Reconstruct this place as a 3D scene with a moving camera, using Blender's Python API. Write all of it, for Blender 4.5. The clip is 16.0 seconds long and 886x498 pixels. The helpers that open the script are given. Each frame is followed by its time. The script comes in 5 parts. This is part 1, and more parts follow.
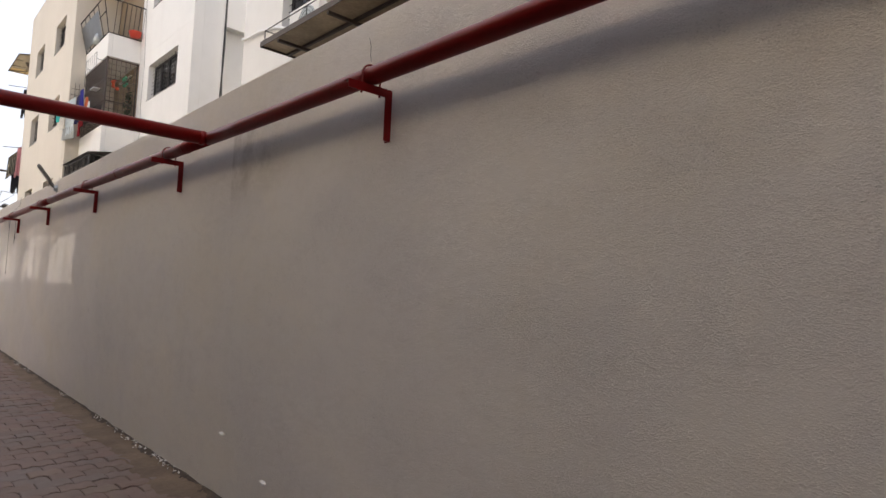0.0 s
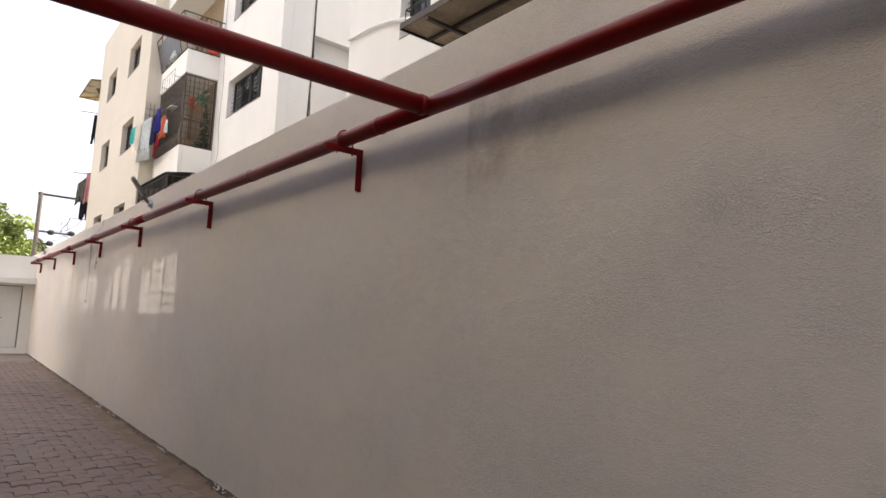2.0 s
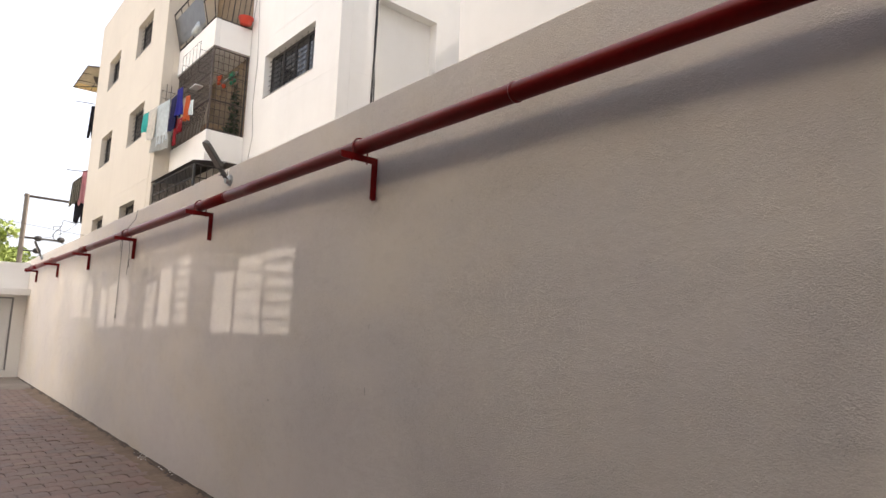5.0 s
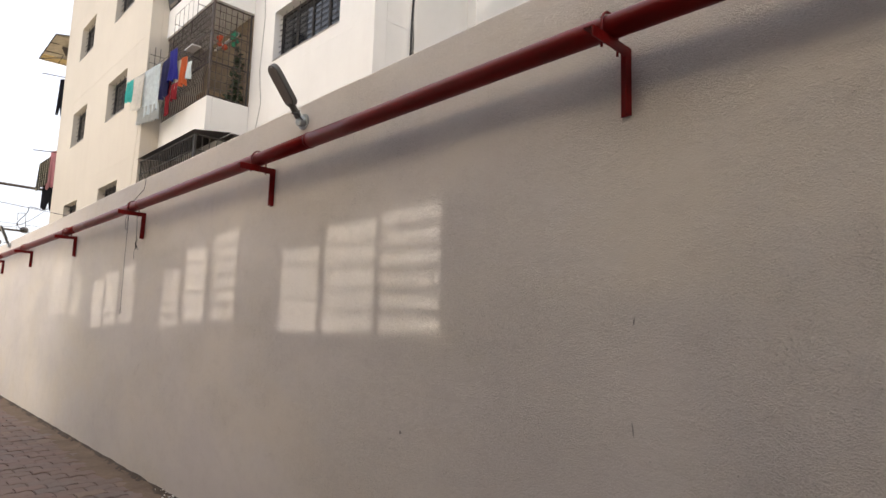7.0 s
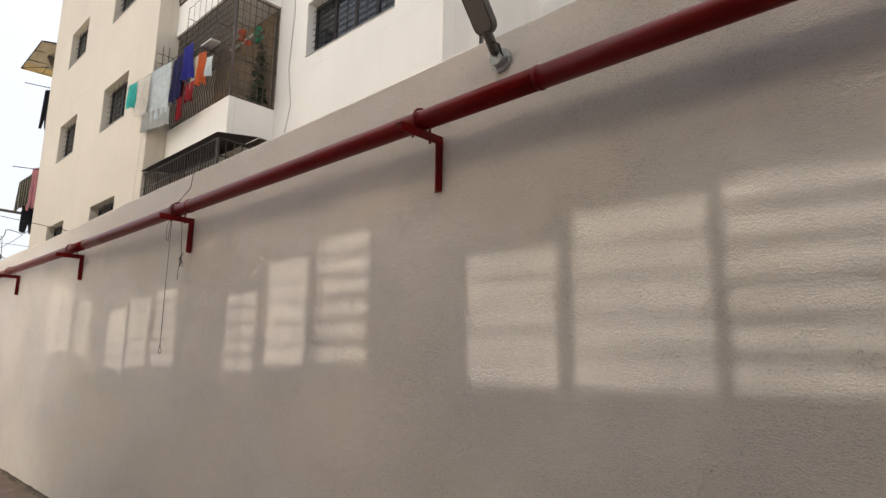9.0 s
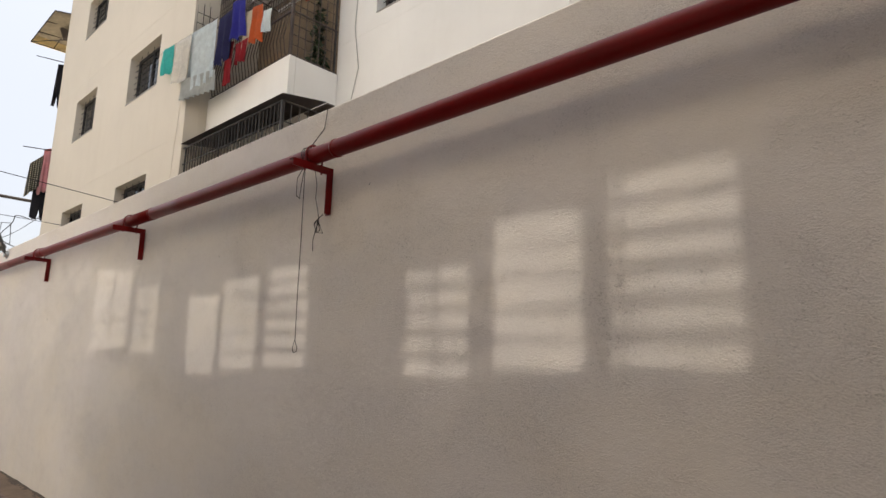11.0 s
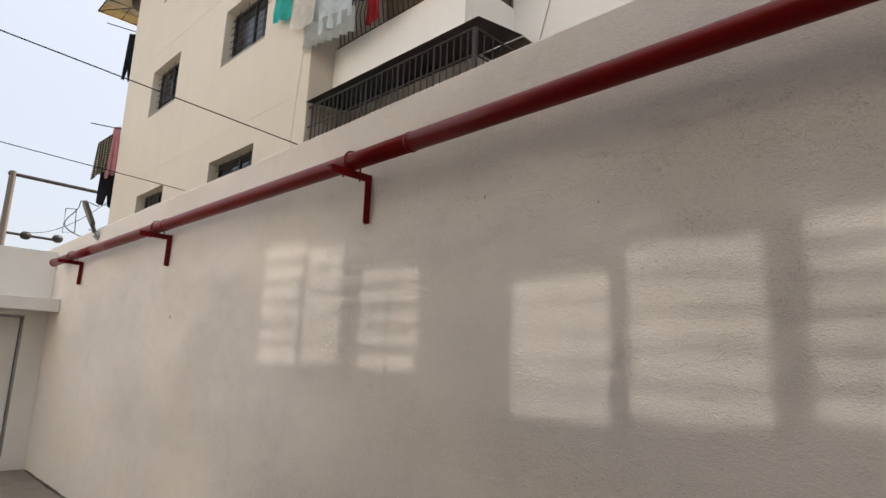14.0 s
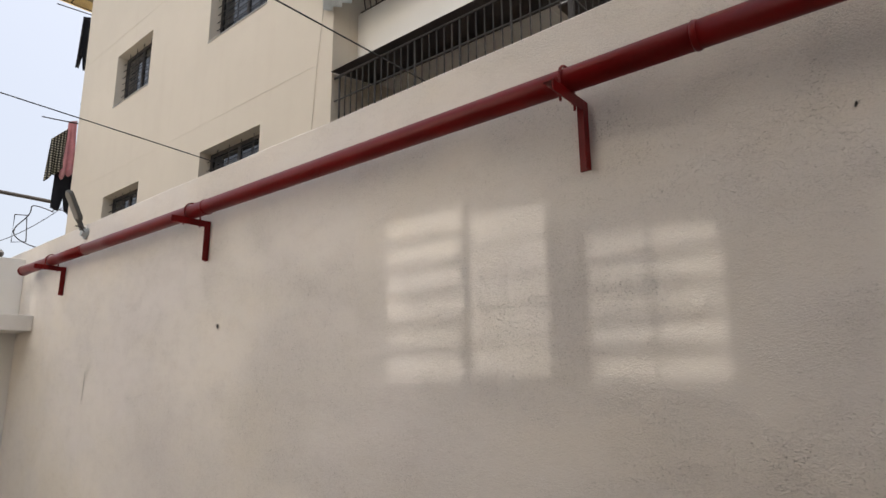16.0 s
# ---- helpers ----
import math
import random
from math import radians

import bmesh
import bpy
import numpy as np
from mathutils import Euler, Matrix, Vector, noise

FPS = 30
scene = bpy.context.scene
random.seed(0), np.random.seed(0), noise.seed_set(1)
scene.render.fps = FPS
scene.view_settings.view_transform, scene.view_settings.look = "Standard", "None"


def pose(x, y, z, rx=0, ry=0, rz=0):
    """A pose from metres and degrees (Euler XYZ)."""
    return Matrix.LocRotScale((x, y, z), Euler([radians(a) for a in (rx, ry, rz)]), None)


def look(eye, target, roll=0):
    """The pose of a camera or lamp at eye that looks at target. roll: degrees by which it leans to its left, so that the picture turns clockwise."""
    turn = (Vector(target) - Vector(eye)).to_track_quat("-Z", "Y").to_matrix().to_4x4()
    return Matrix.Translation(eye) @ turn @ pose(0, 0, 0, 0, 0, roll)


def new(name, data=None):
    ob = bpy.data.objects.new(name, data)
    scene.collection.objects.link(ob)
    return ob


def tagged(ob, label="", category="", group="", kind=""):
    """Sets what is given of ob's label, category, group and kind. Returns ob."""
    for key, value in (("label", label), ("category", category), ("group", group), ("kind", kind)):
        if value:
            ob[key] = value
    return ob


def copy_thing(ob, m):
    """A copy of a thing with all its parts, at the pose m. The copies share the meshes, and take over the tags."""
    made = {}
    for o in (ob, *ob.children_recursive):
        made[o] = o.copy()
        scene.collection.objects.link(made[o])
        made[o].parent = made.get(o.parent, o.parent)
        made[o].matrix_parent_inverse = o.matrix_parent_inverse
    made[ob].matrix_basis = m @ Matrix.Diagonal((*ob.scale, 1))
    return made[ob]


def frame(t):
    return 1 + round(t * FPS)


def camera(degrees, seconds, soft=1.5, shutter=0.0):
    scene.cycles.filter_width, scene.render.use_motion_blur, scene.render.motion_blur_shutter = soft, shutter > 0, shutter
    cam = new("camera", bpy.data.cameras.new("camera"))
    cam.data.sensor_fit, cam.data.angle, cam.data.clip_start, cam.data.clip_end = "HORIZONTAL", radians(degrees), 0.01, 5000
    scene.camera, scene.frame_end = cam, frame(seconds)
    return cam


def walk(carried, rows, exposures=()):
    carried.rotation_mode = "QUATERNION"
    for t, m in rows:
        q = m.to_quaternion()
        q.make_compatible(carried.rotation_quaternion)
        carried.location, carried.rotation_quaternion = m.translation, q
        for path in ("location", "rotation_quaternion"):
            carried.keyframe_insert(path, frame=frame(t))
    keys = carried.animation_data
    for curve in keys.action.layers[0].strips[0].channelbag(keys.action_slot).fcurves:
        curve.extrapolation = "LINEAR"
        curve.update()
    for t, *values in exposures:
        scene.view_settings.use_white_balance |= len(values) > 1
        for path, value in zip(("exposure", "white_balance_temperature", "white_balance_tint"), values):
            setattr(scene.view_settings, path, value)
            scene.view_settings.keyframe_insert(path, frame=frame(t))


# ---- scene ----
cam = camera(72.5, 16.0)
PATH = [
    (0, (0.161, -0.13, 1.627), (1.521, 1.329, 1.767), 2.4),
    (0.5, (0.134, 0.388, 1.618), (1.54, 1.802, 1.777), 1.5),
    (1, (0.149, 1.012, 1.632), (1.462, 2.507, 1.833), 2.4),
    (1.5, (0.047, 1.54, 1.637), (1.339, 3.052, 1.839), 3.0),
    (2, (0.069, 2.105, 1.614), (1.325, 3.644, 1.842), 2.5),
    (2.5, (0.05, 2.659, 1.607), (1.363, 4.156, 1.797), 2.9),
    (3, (0.039, 3.18, 1.625), (1.338, 4.679, 1.879), 1.5),
    (3.5, (0.003, 3.72, 1.631), (1.277, 5.233, 1.926), 1.8),
    (4, (-0.042, 4.213, 1.608), (1.184, 5.777, 1.836), -0.0),
    (4.5, (-0.086, 4.715, 1.61), (1.179, 6.244, 1.859), 1.3),
    (7, (-0.032, 7.322, 1.571), (1.346, 8.749, 1.825), 1.6),
    (7.5, (0.004, 7.84, 1.575), (1.335, 9.313, 1.811), 2.5),
    (8, (0.029, 8.373, 1.584), (1.422, 9.783, 1.848), 1.5),
    (8.5, (0.058, 8.901, 1.588), (1.434, 10.317, 1.905), 1.3),
    (9, (0.059, 9.41, 1.624), (1.48, 10.772, 1.975), 1.0),
    (9.5, (0.078, 9.886, 1.616), (1.494, 11.253, 1.967), 0.8),
    (12, (0.036, 12.424, 1.607), (1.5, 13.749, 1.928), 1.5),
    (12.5, (0.053, 12.97, 1.638), (1.523, 14.3, 1.903), 0.9),
    (13, (0.056, 13.44, 1.611), (1.529, 14.763, 1.894), 0.0),
    (13.5, (0.032, 13.865, 1.623), (1.491, 15.199, 1.92), -0.6),
    (14, (0.098, 14.38, 1.649), (1.476, 15.782, 2.019), 2.5),
    (14.5, (0.089, 14.785, 1.645), (1.534, 16.128, 1.974), 0.3),
    (15, (0.077, 15.215, 1.642), (1.499, 16.576, 1.998), 0.1),
    (15.5, (0.039, 15.635, 1.629), (1.568, 16.882, 1.955), -0.9),
    (16, (0.03, 16.051, 1.631), (1.524, 17.319, 2.03), -0.4),
]
EXPOSURES = [(0.0, 1.37, 6750, 15), (1.0, 1.53, 6750, 15), (2.5, 1.59, 6800, 15), (4.5, 1.64, 6850, 15), (7.0, 1.52, 6900, 14), (8.5, 1.48, 6900, 12), (9.5, 1.12, 6950, 12), (12.0, 1.12, 6900, 12), (13.0, 1.14, 6850, 12), (14.5, 0.95, 6700, 12), (16.0, 0.96, 6650, 12)]
walk(cam, [(t, look(eye, target, roll)) for t, eye, target, roll in PATH], EXPOSURES)

# ---- world and sun ----
SUN_EL, SUN_ROT = 48.5, 92.0            # behind the flats: the lane lies in their shade
world = bpy.data.worlds.new("sky")
scene.world = world
world.use_nodes = True
wt = world.node_tree
wt.nodes.clear()
w_out = wt.nodes.new("ShaderNodeOutputWorld")
w_bg = wt.nodes.new("ShaderNodeBackground")
w_sky = wt.nodes.new("ShaderNodeTexSky")
w_sky.sky_type = 'NISHITA'
w_sky.sun_disc = False
w_sky.sun_elevation, w_sky.sun_rotation = radians(SUN_EL), radians(SUN_ROT)
w_sky.air_density, w_sky.dust_density, w_sky.ozone_density = 1.0, 4.0, 1.0
w_mix = wt.nodes.new("ShaderNodeMix")
w_mix.data_type = 'RGBA'
w_mix.inputs[0].default_value = 0.7
# thin cloud over the whole sky, brighter overhead than at the horizon
w_co = wt.nodes.new("ShaderNodeTexCoord")
w_xyz = wt.nodes.new("ShaderNodeSeparateXYZ")
wt.links.new(w_co.outputs["Generated"], w_xyz.inputs[0])
w_sq = wt.nodes.new("ShaderNodeMath")
w_sq.operation, w_sq.use_clamp = 'POWER', True
w_sq.inputs[1].default_value = 1.7
wt.links.new(w_xyz.outputs["Z"], w_sq.inputs[0])
w_up = wt.nodes.new("ShaderNodeMapRange")
w_up.inputs["To Min"].default_value, w_up.inputs["To Max"].default_value = 3.6, 6.0
wt.links.new(w_sq.outputs[0], w_up.inputs["Value"])
w_cloud = wt.nodes.new("ShaderNodeVectorMath")
w_cloud.operation = 'SCALE'
w_cloud.inputs[0].default_value = (0.93, 0.99, 1.09)
wt.links.new(w_up.outputs[0], w_cloud.inputs["Scale"])
wt.links.new(w_cloud.outputs[0], w_mix.inputs[7])
wt.links.new(w_sky.outputs[0], w_mix.inputs[6])
wt.links.new(w_mix.outputs[2], w_bg.inputs[0])
w_bg.inputs[1].default_value = 0.12
wt.links.new(w_bg.outputs[0], w_out.inputs[0])

sun_way = Vector((-math.cos(radians(SUN_EL)), 0.03, -math.sin(radians(SUN_EL))))
sun_data = bpy.data.lights.new("sun", 'SUN')
sun_data.energy, sun_data.angle, sun_data.color = 5.0, radians(0.53), (1.0, 0.93, 0.83)
sun = new("sun", sun_data)
sun.matrix_world = look((20, 10, 25), Vector((20, 10, 25)) + sun_way)

# Added narrow area lamps standing in for sun off four upper windows across the lane: (y of the middle, strength)
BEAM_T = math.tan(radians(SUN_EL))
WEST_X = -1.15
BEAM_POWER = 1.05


# ---- materials ----
def mat(name, build):
    m = bpy.data.materials.new(name)
    m.use_nodes = True
    nt = m.node_tree
    p = nt.nodes["Principled BSDF"]
    build(nt, p)
    return m


def node(nt, kind, **inputs):
    n = nt.nodes.new(kind)
    for k, v in inputs.items():
        n.inputs[k.replace("_", " ")].default_value = v
    return n


def coords(nt, scale=(1, 1, 1)):
    g = nt.nodes.new("ShaderNodeNewGeometry")
    mp = nt.nodes.new("ShaderNodeMapping")
    mp.inputs["Scale"].default_value = scale
    nt.links.new(g.outputs["Position"], mp.inputs["Vector"])
    return mp.outputs[0]


def noise_tex(nt, vec, scale, detail=4.0, rough=0.55):
    n = node(nt, "ShaderNodeTexNoise", Scale=scale, Detail=detail, Roughness=rough)
    nt.links.new(vec, n.inputs["Vector"])
    return n.outputs["Fac"]


def ramp(nt, fac, stops):
    r = nt.nodes.new("ShaderNodeValToRGB")
    while len(r.color_ramp.elements) < len(stops):
        r.color_ramp.elements.new(0.5)
    for e, (pos, col) in zip(r.color_ramp.elements, stops):
        e.position, e.color = pos, (*col, 1)
    nt.links.new(fac, r.inputs[0])
    return r.outputs[0]


def mixc(nt, fac, a, b, kind='MIX'):
    m = nt.nodes.new("ShaderNodeMix")
    m.data_type, m.blend_type = 'RGBA', kind
    for sock, v in ((m.inputs[0], fac), (m.inputs[6], a), (m.inputs[7], b)):
        if isinstance(v, (int, float)):
            sock.default_value = v
        elif isinstance(v, tuple):
            sock.default_value = (*v, 1)
        else:
            nt.links.new(v, sock)
    return m.outputs[2]


def math_n(nt, op, a, b=0.0, c=0.0):
    m = nt.nodes.new("ShaderNodeMath")
    m.operation = op
    for sock, v in zip(m.inputs, (a, b, c)):
        if isinstance(v, (int, float)):
            sock.default_value = v
        else:
            nt.links.new(v, sock)
    return m.outputs[0]


def bump(nt, p, height, dist, strength=1.0):
    b = node(nt, "ShaderNodeBump", Strength=strength, Distance=dist)
    nt.links.new(height, b.inputs["Height"])
    nt.links.new(b.outputs[0], p.inputs["Normal"])


def plain(name, colour, rough=0.6, metal=0.0, vary=0.12, scale=6.0, relief=0.0, relief_scale=60.0, **extra):
    """A surface with faint cloudy variation and, where given, fine relief."""
    def build(nt, p):
        v = coords(nt)
        big, fine = noise_tex(nt, v, scale), noise_tex(nt, v, scale * 9)
        f = math_n(nt, 'ADD', math_n(nt, 'MULTIPLY', big, 0.65), math_n(nt, 'MULTIPLY', fine, 0.35))
        lo, hi = tuple(c * (1 - vary) for c in colour), tuple(min(1, c * (1 + vary)) for c in colour)
        nt.links.new(ramp(nt, f, [(0.3, lo), (0.7, hi)]), p.inputs["Base Color"])
        p.inputs["Roughness"].default_value, p.inputs["Metallic"].default_value = rough, metal
        for k, val in extra.items():
            p.inputs[k.replace("_", " ")].default_value = val
        if relief:
            bump(nt, p, noise_tex(nt, v, relief_scale, 3.0), relief)
    return mat(name, build)


def stucco(name, colour, dirt, relief, stain=0.35, streak=True, rough_face=0.0):
    """Painted sand-faced plaster: rough grain, patchy second coat, rain streaks and grime."""
    def build(nt, p):
        v = coords(nt)
        big = noise_tex(nt, v, 0.55, 5.0, 0.6)
        mid = noise_tex(nt, v, 3.2, 5.0, 0.6)
        st = noise_tex(nt, coords(nt, (2.2, 3.4, 0.45)), 1.0, 5.0, 0.6)
        c = ramp(nt, big, [(0.3, tuple(x * 0.93 for x in colour)), (0.7, colour)])
        c = mixc(nt, math_n(nt, 'MULTIPLY', ramp(nt, mid, [(0.48, (0, 0, 0)), (0.75, (1, 1, 1))]), stain * 0.5), c, dirt)
        if streak:
            c = mixc(nt, math_n(nt, 'MULTIPLY', ramp(nt, st, [(0.52, (0, 0, 0)), (0.8, (1, 1, 1))]), stain), c, dirt)
        if rough_face:
            # coats of slightly different tint, brushed on in clouds
            tint = ramp(nt, noise_tex(nt, coords(nt, (1.0, 0.8, 1.3)), 0.8, 6.0, 0.6), [(0.36, (0.735, 0.695, 0.680)), (0.50, (0.780, 0.735, 0.685)), (0.64, (0.800, 0.735, 0.640))])
            c = mixc(nt, 0.6, c, tint)
            smear = ramp(nt, noise_tex(nt, coords(nt, (1.0, 0.9, 1.6)), 6.5, 5.0, 0.65), [(0.50, (0, 0, 0)), (0.72, (1, 1, 1))])
            c = mixc(nt, math_n(nt, 'MULTIPLY', smear, 0.12), c, dirt)
        # smooth skin with patches where the sand face shows: crumbs drawn out sideways by the float, and pits
        mask = ramp(nt, noise_tex(nt, coords(nt, (1.0, 0.7, 1.1)), 1.3, 9.0, 0.72), [(0.40, (0.15, 0.15, 0.15)), (0.60, (1, 1, 1))])
        drawn = coords(nt, (1.0, 0.7, 1.15))
        crumb = math_n(nt, 'MULTIPLY_ADD', noise_tex(nt, drawn, 165.0, 3.0, 0.65), 0.75, math_n(nt, 'MULTIPLY', noise_tex(nt, drawn, 70.0, 4.0, 0.6), 0.25))
        pit = ramp(nt, noise_tex(nt, drawn, 150.0, 3.0, 0.6), [(0.33, (1, 1, 1)), (0.42, (0, 0, 0))])
        some = ramp(nt, noise_tex(nt, v, 9.0, 4.0, 0.7), [(0.42, (0, 0, 0)), (0.62, (1, 1, 1))])
        hole = math_n(nt, 'MULTIPLY', math_n(nt, 'MULTIPLY', pit, math_n(nt, 'MULTIPLY_ADD', some, 0.8, 0.2)), mask)
        # Shade in the pits and between crumbs is put into the colour.
        c = mixc(nt, math_n(nt, 'MULTIPLY', hole, 0.58 * rough_face), c, tuple(x * 0.45 for x in dirt))
        crumb_shade = ramp(nt, crumb, [(0.40, (1, 1, 1)), (0.52, (0, 0, 0))])
        c = mixc(nt, math_n(nt, 'MULTIPLY', math_n(nt, 'MULTIPLY', crumb_shade, mask), 0.22 * rough_face), c, tuple(x * 0.7 for x in dirt))
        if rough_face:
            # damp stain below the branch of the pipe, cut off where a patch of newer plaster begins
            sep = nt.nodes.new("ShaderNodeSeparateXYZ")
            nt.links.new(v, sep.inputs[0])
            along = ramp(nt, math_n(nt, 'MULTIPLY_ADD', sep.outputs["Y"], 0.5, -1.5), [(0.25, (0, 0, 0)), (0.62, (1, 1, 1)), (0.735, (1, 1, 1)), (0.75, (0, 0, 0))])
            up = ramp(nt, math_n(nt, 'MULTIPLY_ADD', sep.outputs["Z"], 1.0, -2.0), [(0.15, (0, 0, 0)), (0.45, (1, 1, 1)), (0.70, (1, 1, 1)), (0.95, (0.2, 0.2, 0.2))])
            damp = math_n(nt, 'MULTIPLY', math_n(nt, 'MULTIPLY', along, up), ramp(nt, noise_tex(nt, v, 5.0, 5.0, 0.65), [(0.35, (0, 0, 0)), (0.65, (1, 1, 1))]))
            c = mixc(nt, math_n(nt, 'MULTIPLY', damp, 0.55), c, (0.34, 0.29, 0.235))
        nt.links.new(c, p.inputs["Base Color"])
        p.inputs["Roughness"].default_value = 0.85
        h = math_n(nt, 'MULTIPLY', crumb, math_n(nt, 'MULTIPLY_ADD', mask, 0.9, 0.1))
        h = math_n(nt, 'SUBTRACT', h, math_n(nt, 'MULTIPLY', hole, 0.5))
        bump(nt, p, h, relief)
    return mat(name, build)


def paver_material(name, per_island):
    def build(nt, p):
        if per_island:
            rnd = nt.nodes.new("ShaderNodeNewGeometry").outputs["Random Per Island"]
        else:
            rnd = nt.nodes.new("ShaderNodeObjectInfo").outputs["Random"]
        v = coords(nt)
        c = ramp(nt, rnd, [(0.0, (0.170, 0.118, 0.098)), (0.35, (0.205, 0.126, 0.104)), (0.62, (0.180, 0.148, 0.138)), (0.88, (0.222, 0.136, 0.112)), (1.0, (0.225, 0.178, 0.130))])
        c = mixc(nt, math_n(nt, 'MULTIPLY', ramp(nt, noise_tex(nt, v, 0.8, 6.0, 0.65), [(0.35, (0.25, 0.25, 0.25)), (0.65, (1, 1, 1))]), 0.75), c, (0.172, 0.128, 0.104))
        c = mixc(nt, math_n(nt, 'MULTIPLY', ramp(nt, noise_tex(nt, v, 2.6, 5.0, 0.65), [(0.55, (0, 0, 0)), (0.75, (1, 1, 1))]), 0.6), c, (0.112, 0.088, 0.074))
        c = mixc(nt, math_n(nt, 'MULTIPLY', ramp(nt, noise_tex(nt, v, 9.0, 5.0, 0.7), [(0.5, (0, 0, 0)), (0.8, (1, 1, 1))]), 0.42), c, (0.27, 0.225, 0.195))
        nt.links.new(c, p.inputs["Base Color"])
        p.inputs["Roughness"].default_value = 0.75
        bump(nt, p, noise_tex(nt, v, 130.0, 4.0, 0.6), 0.003)
    return mat(name, build)


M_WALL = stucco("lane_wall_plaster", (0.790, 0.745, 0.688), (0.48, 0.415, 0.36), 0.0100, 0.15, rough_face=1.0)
M_WHITE = stucco("white_facade_paint", (0.83, 0.81, 0.765), (0.62, 0.58, 0.52), 0.0015, 0.15)
M_BEIGE = stucco("beige_facade_paint", (0.66, 0.595, 0.495), (0.50, 0.42, 0.33), 0.0015, 0.15)
# Colours of unseen walls, set dark and bright to steer bounced light.
M_GREY_WALL = stucco("unseen_wall_grey", (0.125, 0.119, 0.125), (0.095, 0.09, 0.092), 0.0015, 0.3)
M_WEST = stucco("unseen_bounce_cream", (0.86, 0.805, 0.70), (0.70, 0.63, 0.53), 0.0015, 0.15)
M_RED = plain("red_enamel_paint", (0.150, 0.003, 0.003), 0.36, vary=0.16, scale=4.0, relief=0.0007, relief_scale=30.0, Specular_IOR_Level=0.2)
M_STEEL = plain("dark_painted_steel", (0.024, 0.019, 0.016), 0.6, 0.0, vary=0.3)
M_BROWN_STEEL = plain("brown_painted_steel", (0.075, 0.055, 0.045), 0.55, 0.2, vary=0.3)
M_ALU = plain("grey_aluminium", (0.32, 0.32, 0.31), 0.4, 0.8)
M_GALV = plain("galvanised_steel", (0.42, 0.45, 0.45), 0.45, 0.7, vary=0.25, scale=30)
# Opaque glossy panes; the unlit rooms' dark is put into their colour.
M_GLASS = plain("pane_and_room_dark", (0.012, 0.014, 0.017), 0.06, vary=0.4, scale=1.5)
M_TIN = plain("stained_tin_sheet", (0.36, 0.28, 0.185), 0.6, 0.15, vary=0.45, scale=2.2)
M_DARK_TIN = plain("weathered_dark_sheet", (0.085, 0.07, 0.062), 0.6, 0.2, vary=0.4, scale=3.0)
M_CABLE = plain("black_cable_sheath", (0.012, 0.012, 0.013), 0.55)
M_CORD = plain("black_cord", (0.02, 0.018, 0.017), 0.85)
M_WHITE_PVC = plain("white_plastic", (0.78, 0.77, 0.74), 0.45, vary=0.06)
M_DOOR = plain("white_painted_sheet_door", (0.74, 0.73, 0.70), 0.5, vary=0.07, scale=2.0)
# Near-black colour that stands in for shade inside the rooms.
M_ROOM_SHADE = plain("room_shade_panel", (0.035, 0.03, 0.027), 0.9, vary=0.4, scale=1.5)
M_BROWN_WALL = plain("brown_balcony_wall", (0.26, 0.19, 0.12), 0.8, vary=0.2, scale=2.0)
M_SOIL = plain("dark_soil", (0.085, 0.066, 0.052), 0.95, vary=0.4, scale=12.0, relief=0.01, relief_scale=70)
M_SAND = plain("jointing_sand", (0.120, 0.092, 0.074), 0.95, vary=0.45, scale=3.0)
M_DIRT = plain("brown_dirt", (0.175, 0.126, 0.090), 0.95, vary=0.35, scale=2.5, relief=0.006, relief_scale=55)
M_CEMENT = plain("cement_apron", (0.225, 0.195, 0.168), 0.9, vary=0.28, scale=1.6, relief=0.004, relief_scale=40)
M_EARTH = plain("bare_ground", (0.27, 0.235, 0.19), 0.95, vary=0.25, scale=0.5)
M_CONC = plain("grey_concrete", (0.36, 0.345, 0.32), 0.85, vary=0.15, scale=3.0, relief=0.002)
M_YELLOW = plain("yellow_plastic_sheet", (0.68, 0.54, 0.27), 0.5, vary=0.25, Transmission_Weight=0.3)
M_GREY_SHEET = plain("tan_grey_plastic_sheet", (0.27, 0.235, 0.175), 0.5, vary=0.3)
M_LAMP = plain("grey_lamp_casting", (0.10, 0.095, 0.085), 0.5, 0.2)
M_LENS = plain("dusty_lamp_lens", (0.22, 0.20, 0.18), 0.3, vary=0.1, scale=30)
M_BARK = plain("bark", (0.12, 0.085, 0.06), 0.9, vary=0.3, scale=10, relief=0.01)
M_LEAF = plain("yellow_green_leaves", (0.19, 0.25, 0.045), 0.6, vary=0.4, scale=1.2, Transmission_Weight=0.2)
M_PLANT = plain("dark_green_leaves", (0.028, 0.050, 0.018), 0.5, vary=0.4, scale=8)


def dark_veil():
    def build(nt, p):
        p.inputs["Base Color"].default_value = (0.06, 0.048, 0.04, 1)
        p.inputs["Roughness"].default_value = 0.9
        p.inputs["Alpha"].default_value = 0.16
    return mat("see_through_dark", build)


M_DARK_VEIL = dark_veil()
M_PAVER_ONE = paver_material("paver_block", False)
M_PAVER_MANY = paver_material("paver_blocks_joined", True)


def cloth(name, colour):
    return plain(name, colour, 0.9, vary=0.18, scale=9.0, relief=0.002, relief_scale=300)


# ---- mesh helpers ----
def finish(name, bm, material, parent=None, smooth=False):
    bmesh.ops.recalc_face_normals(bm, faces=bm.faces)
    me = bpy.data.meshes.new(name)
    bm.to_mesh(me)
    bm.free()
    me.materials.append(material)
    if smooth:
        me.shade_smooth()
    ob = new(name, me)
    if parent:
        ob.parent = parent
    return ob


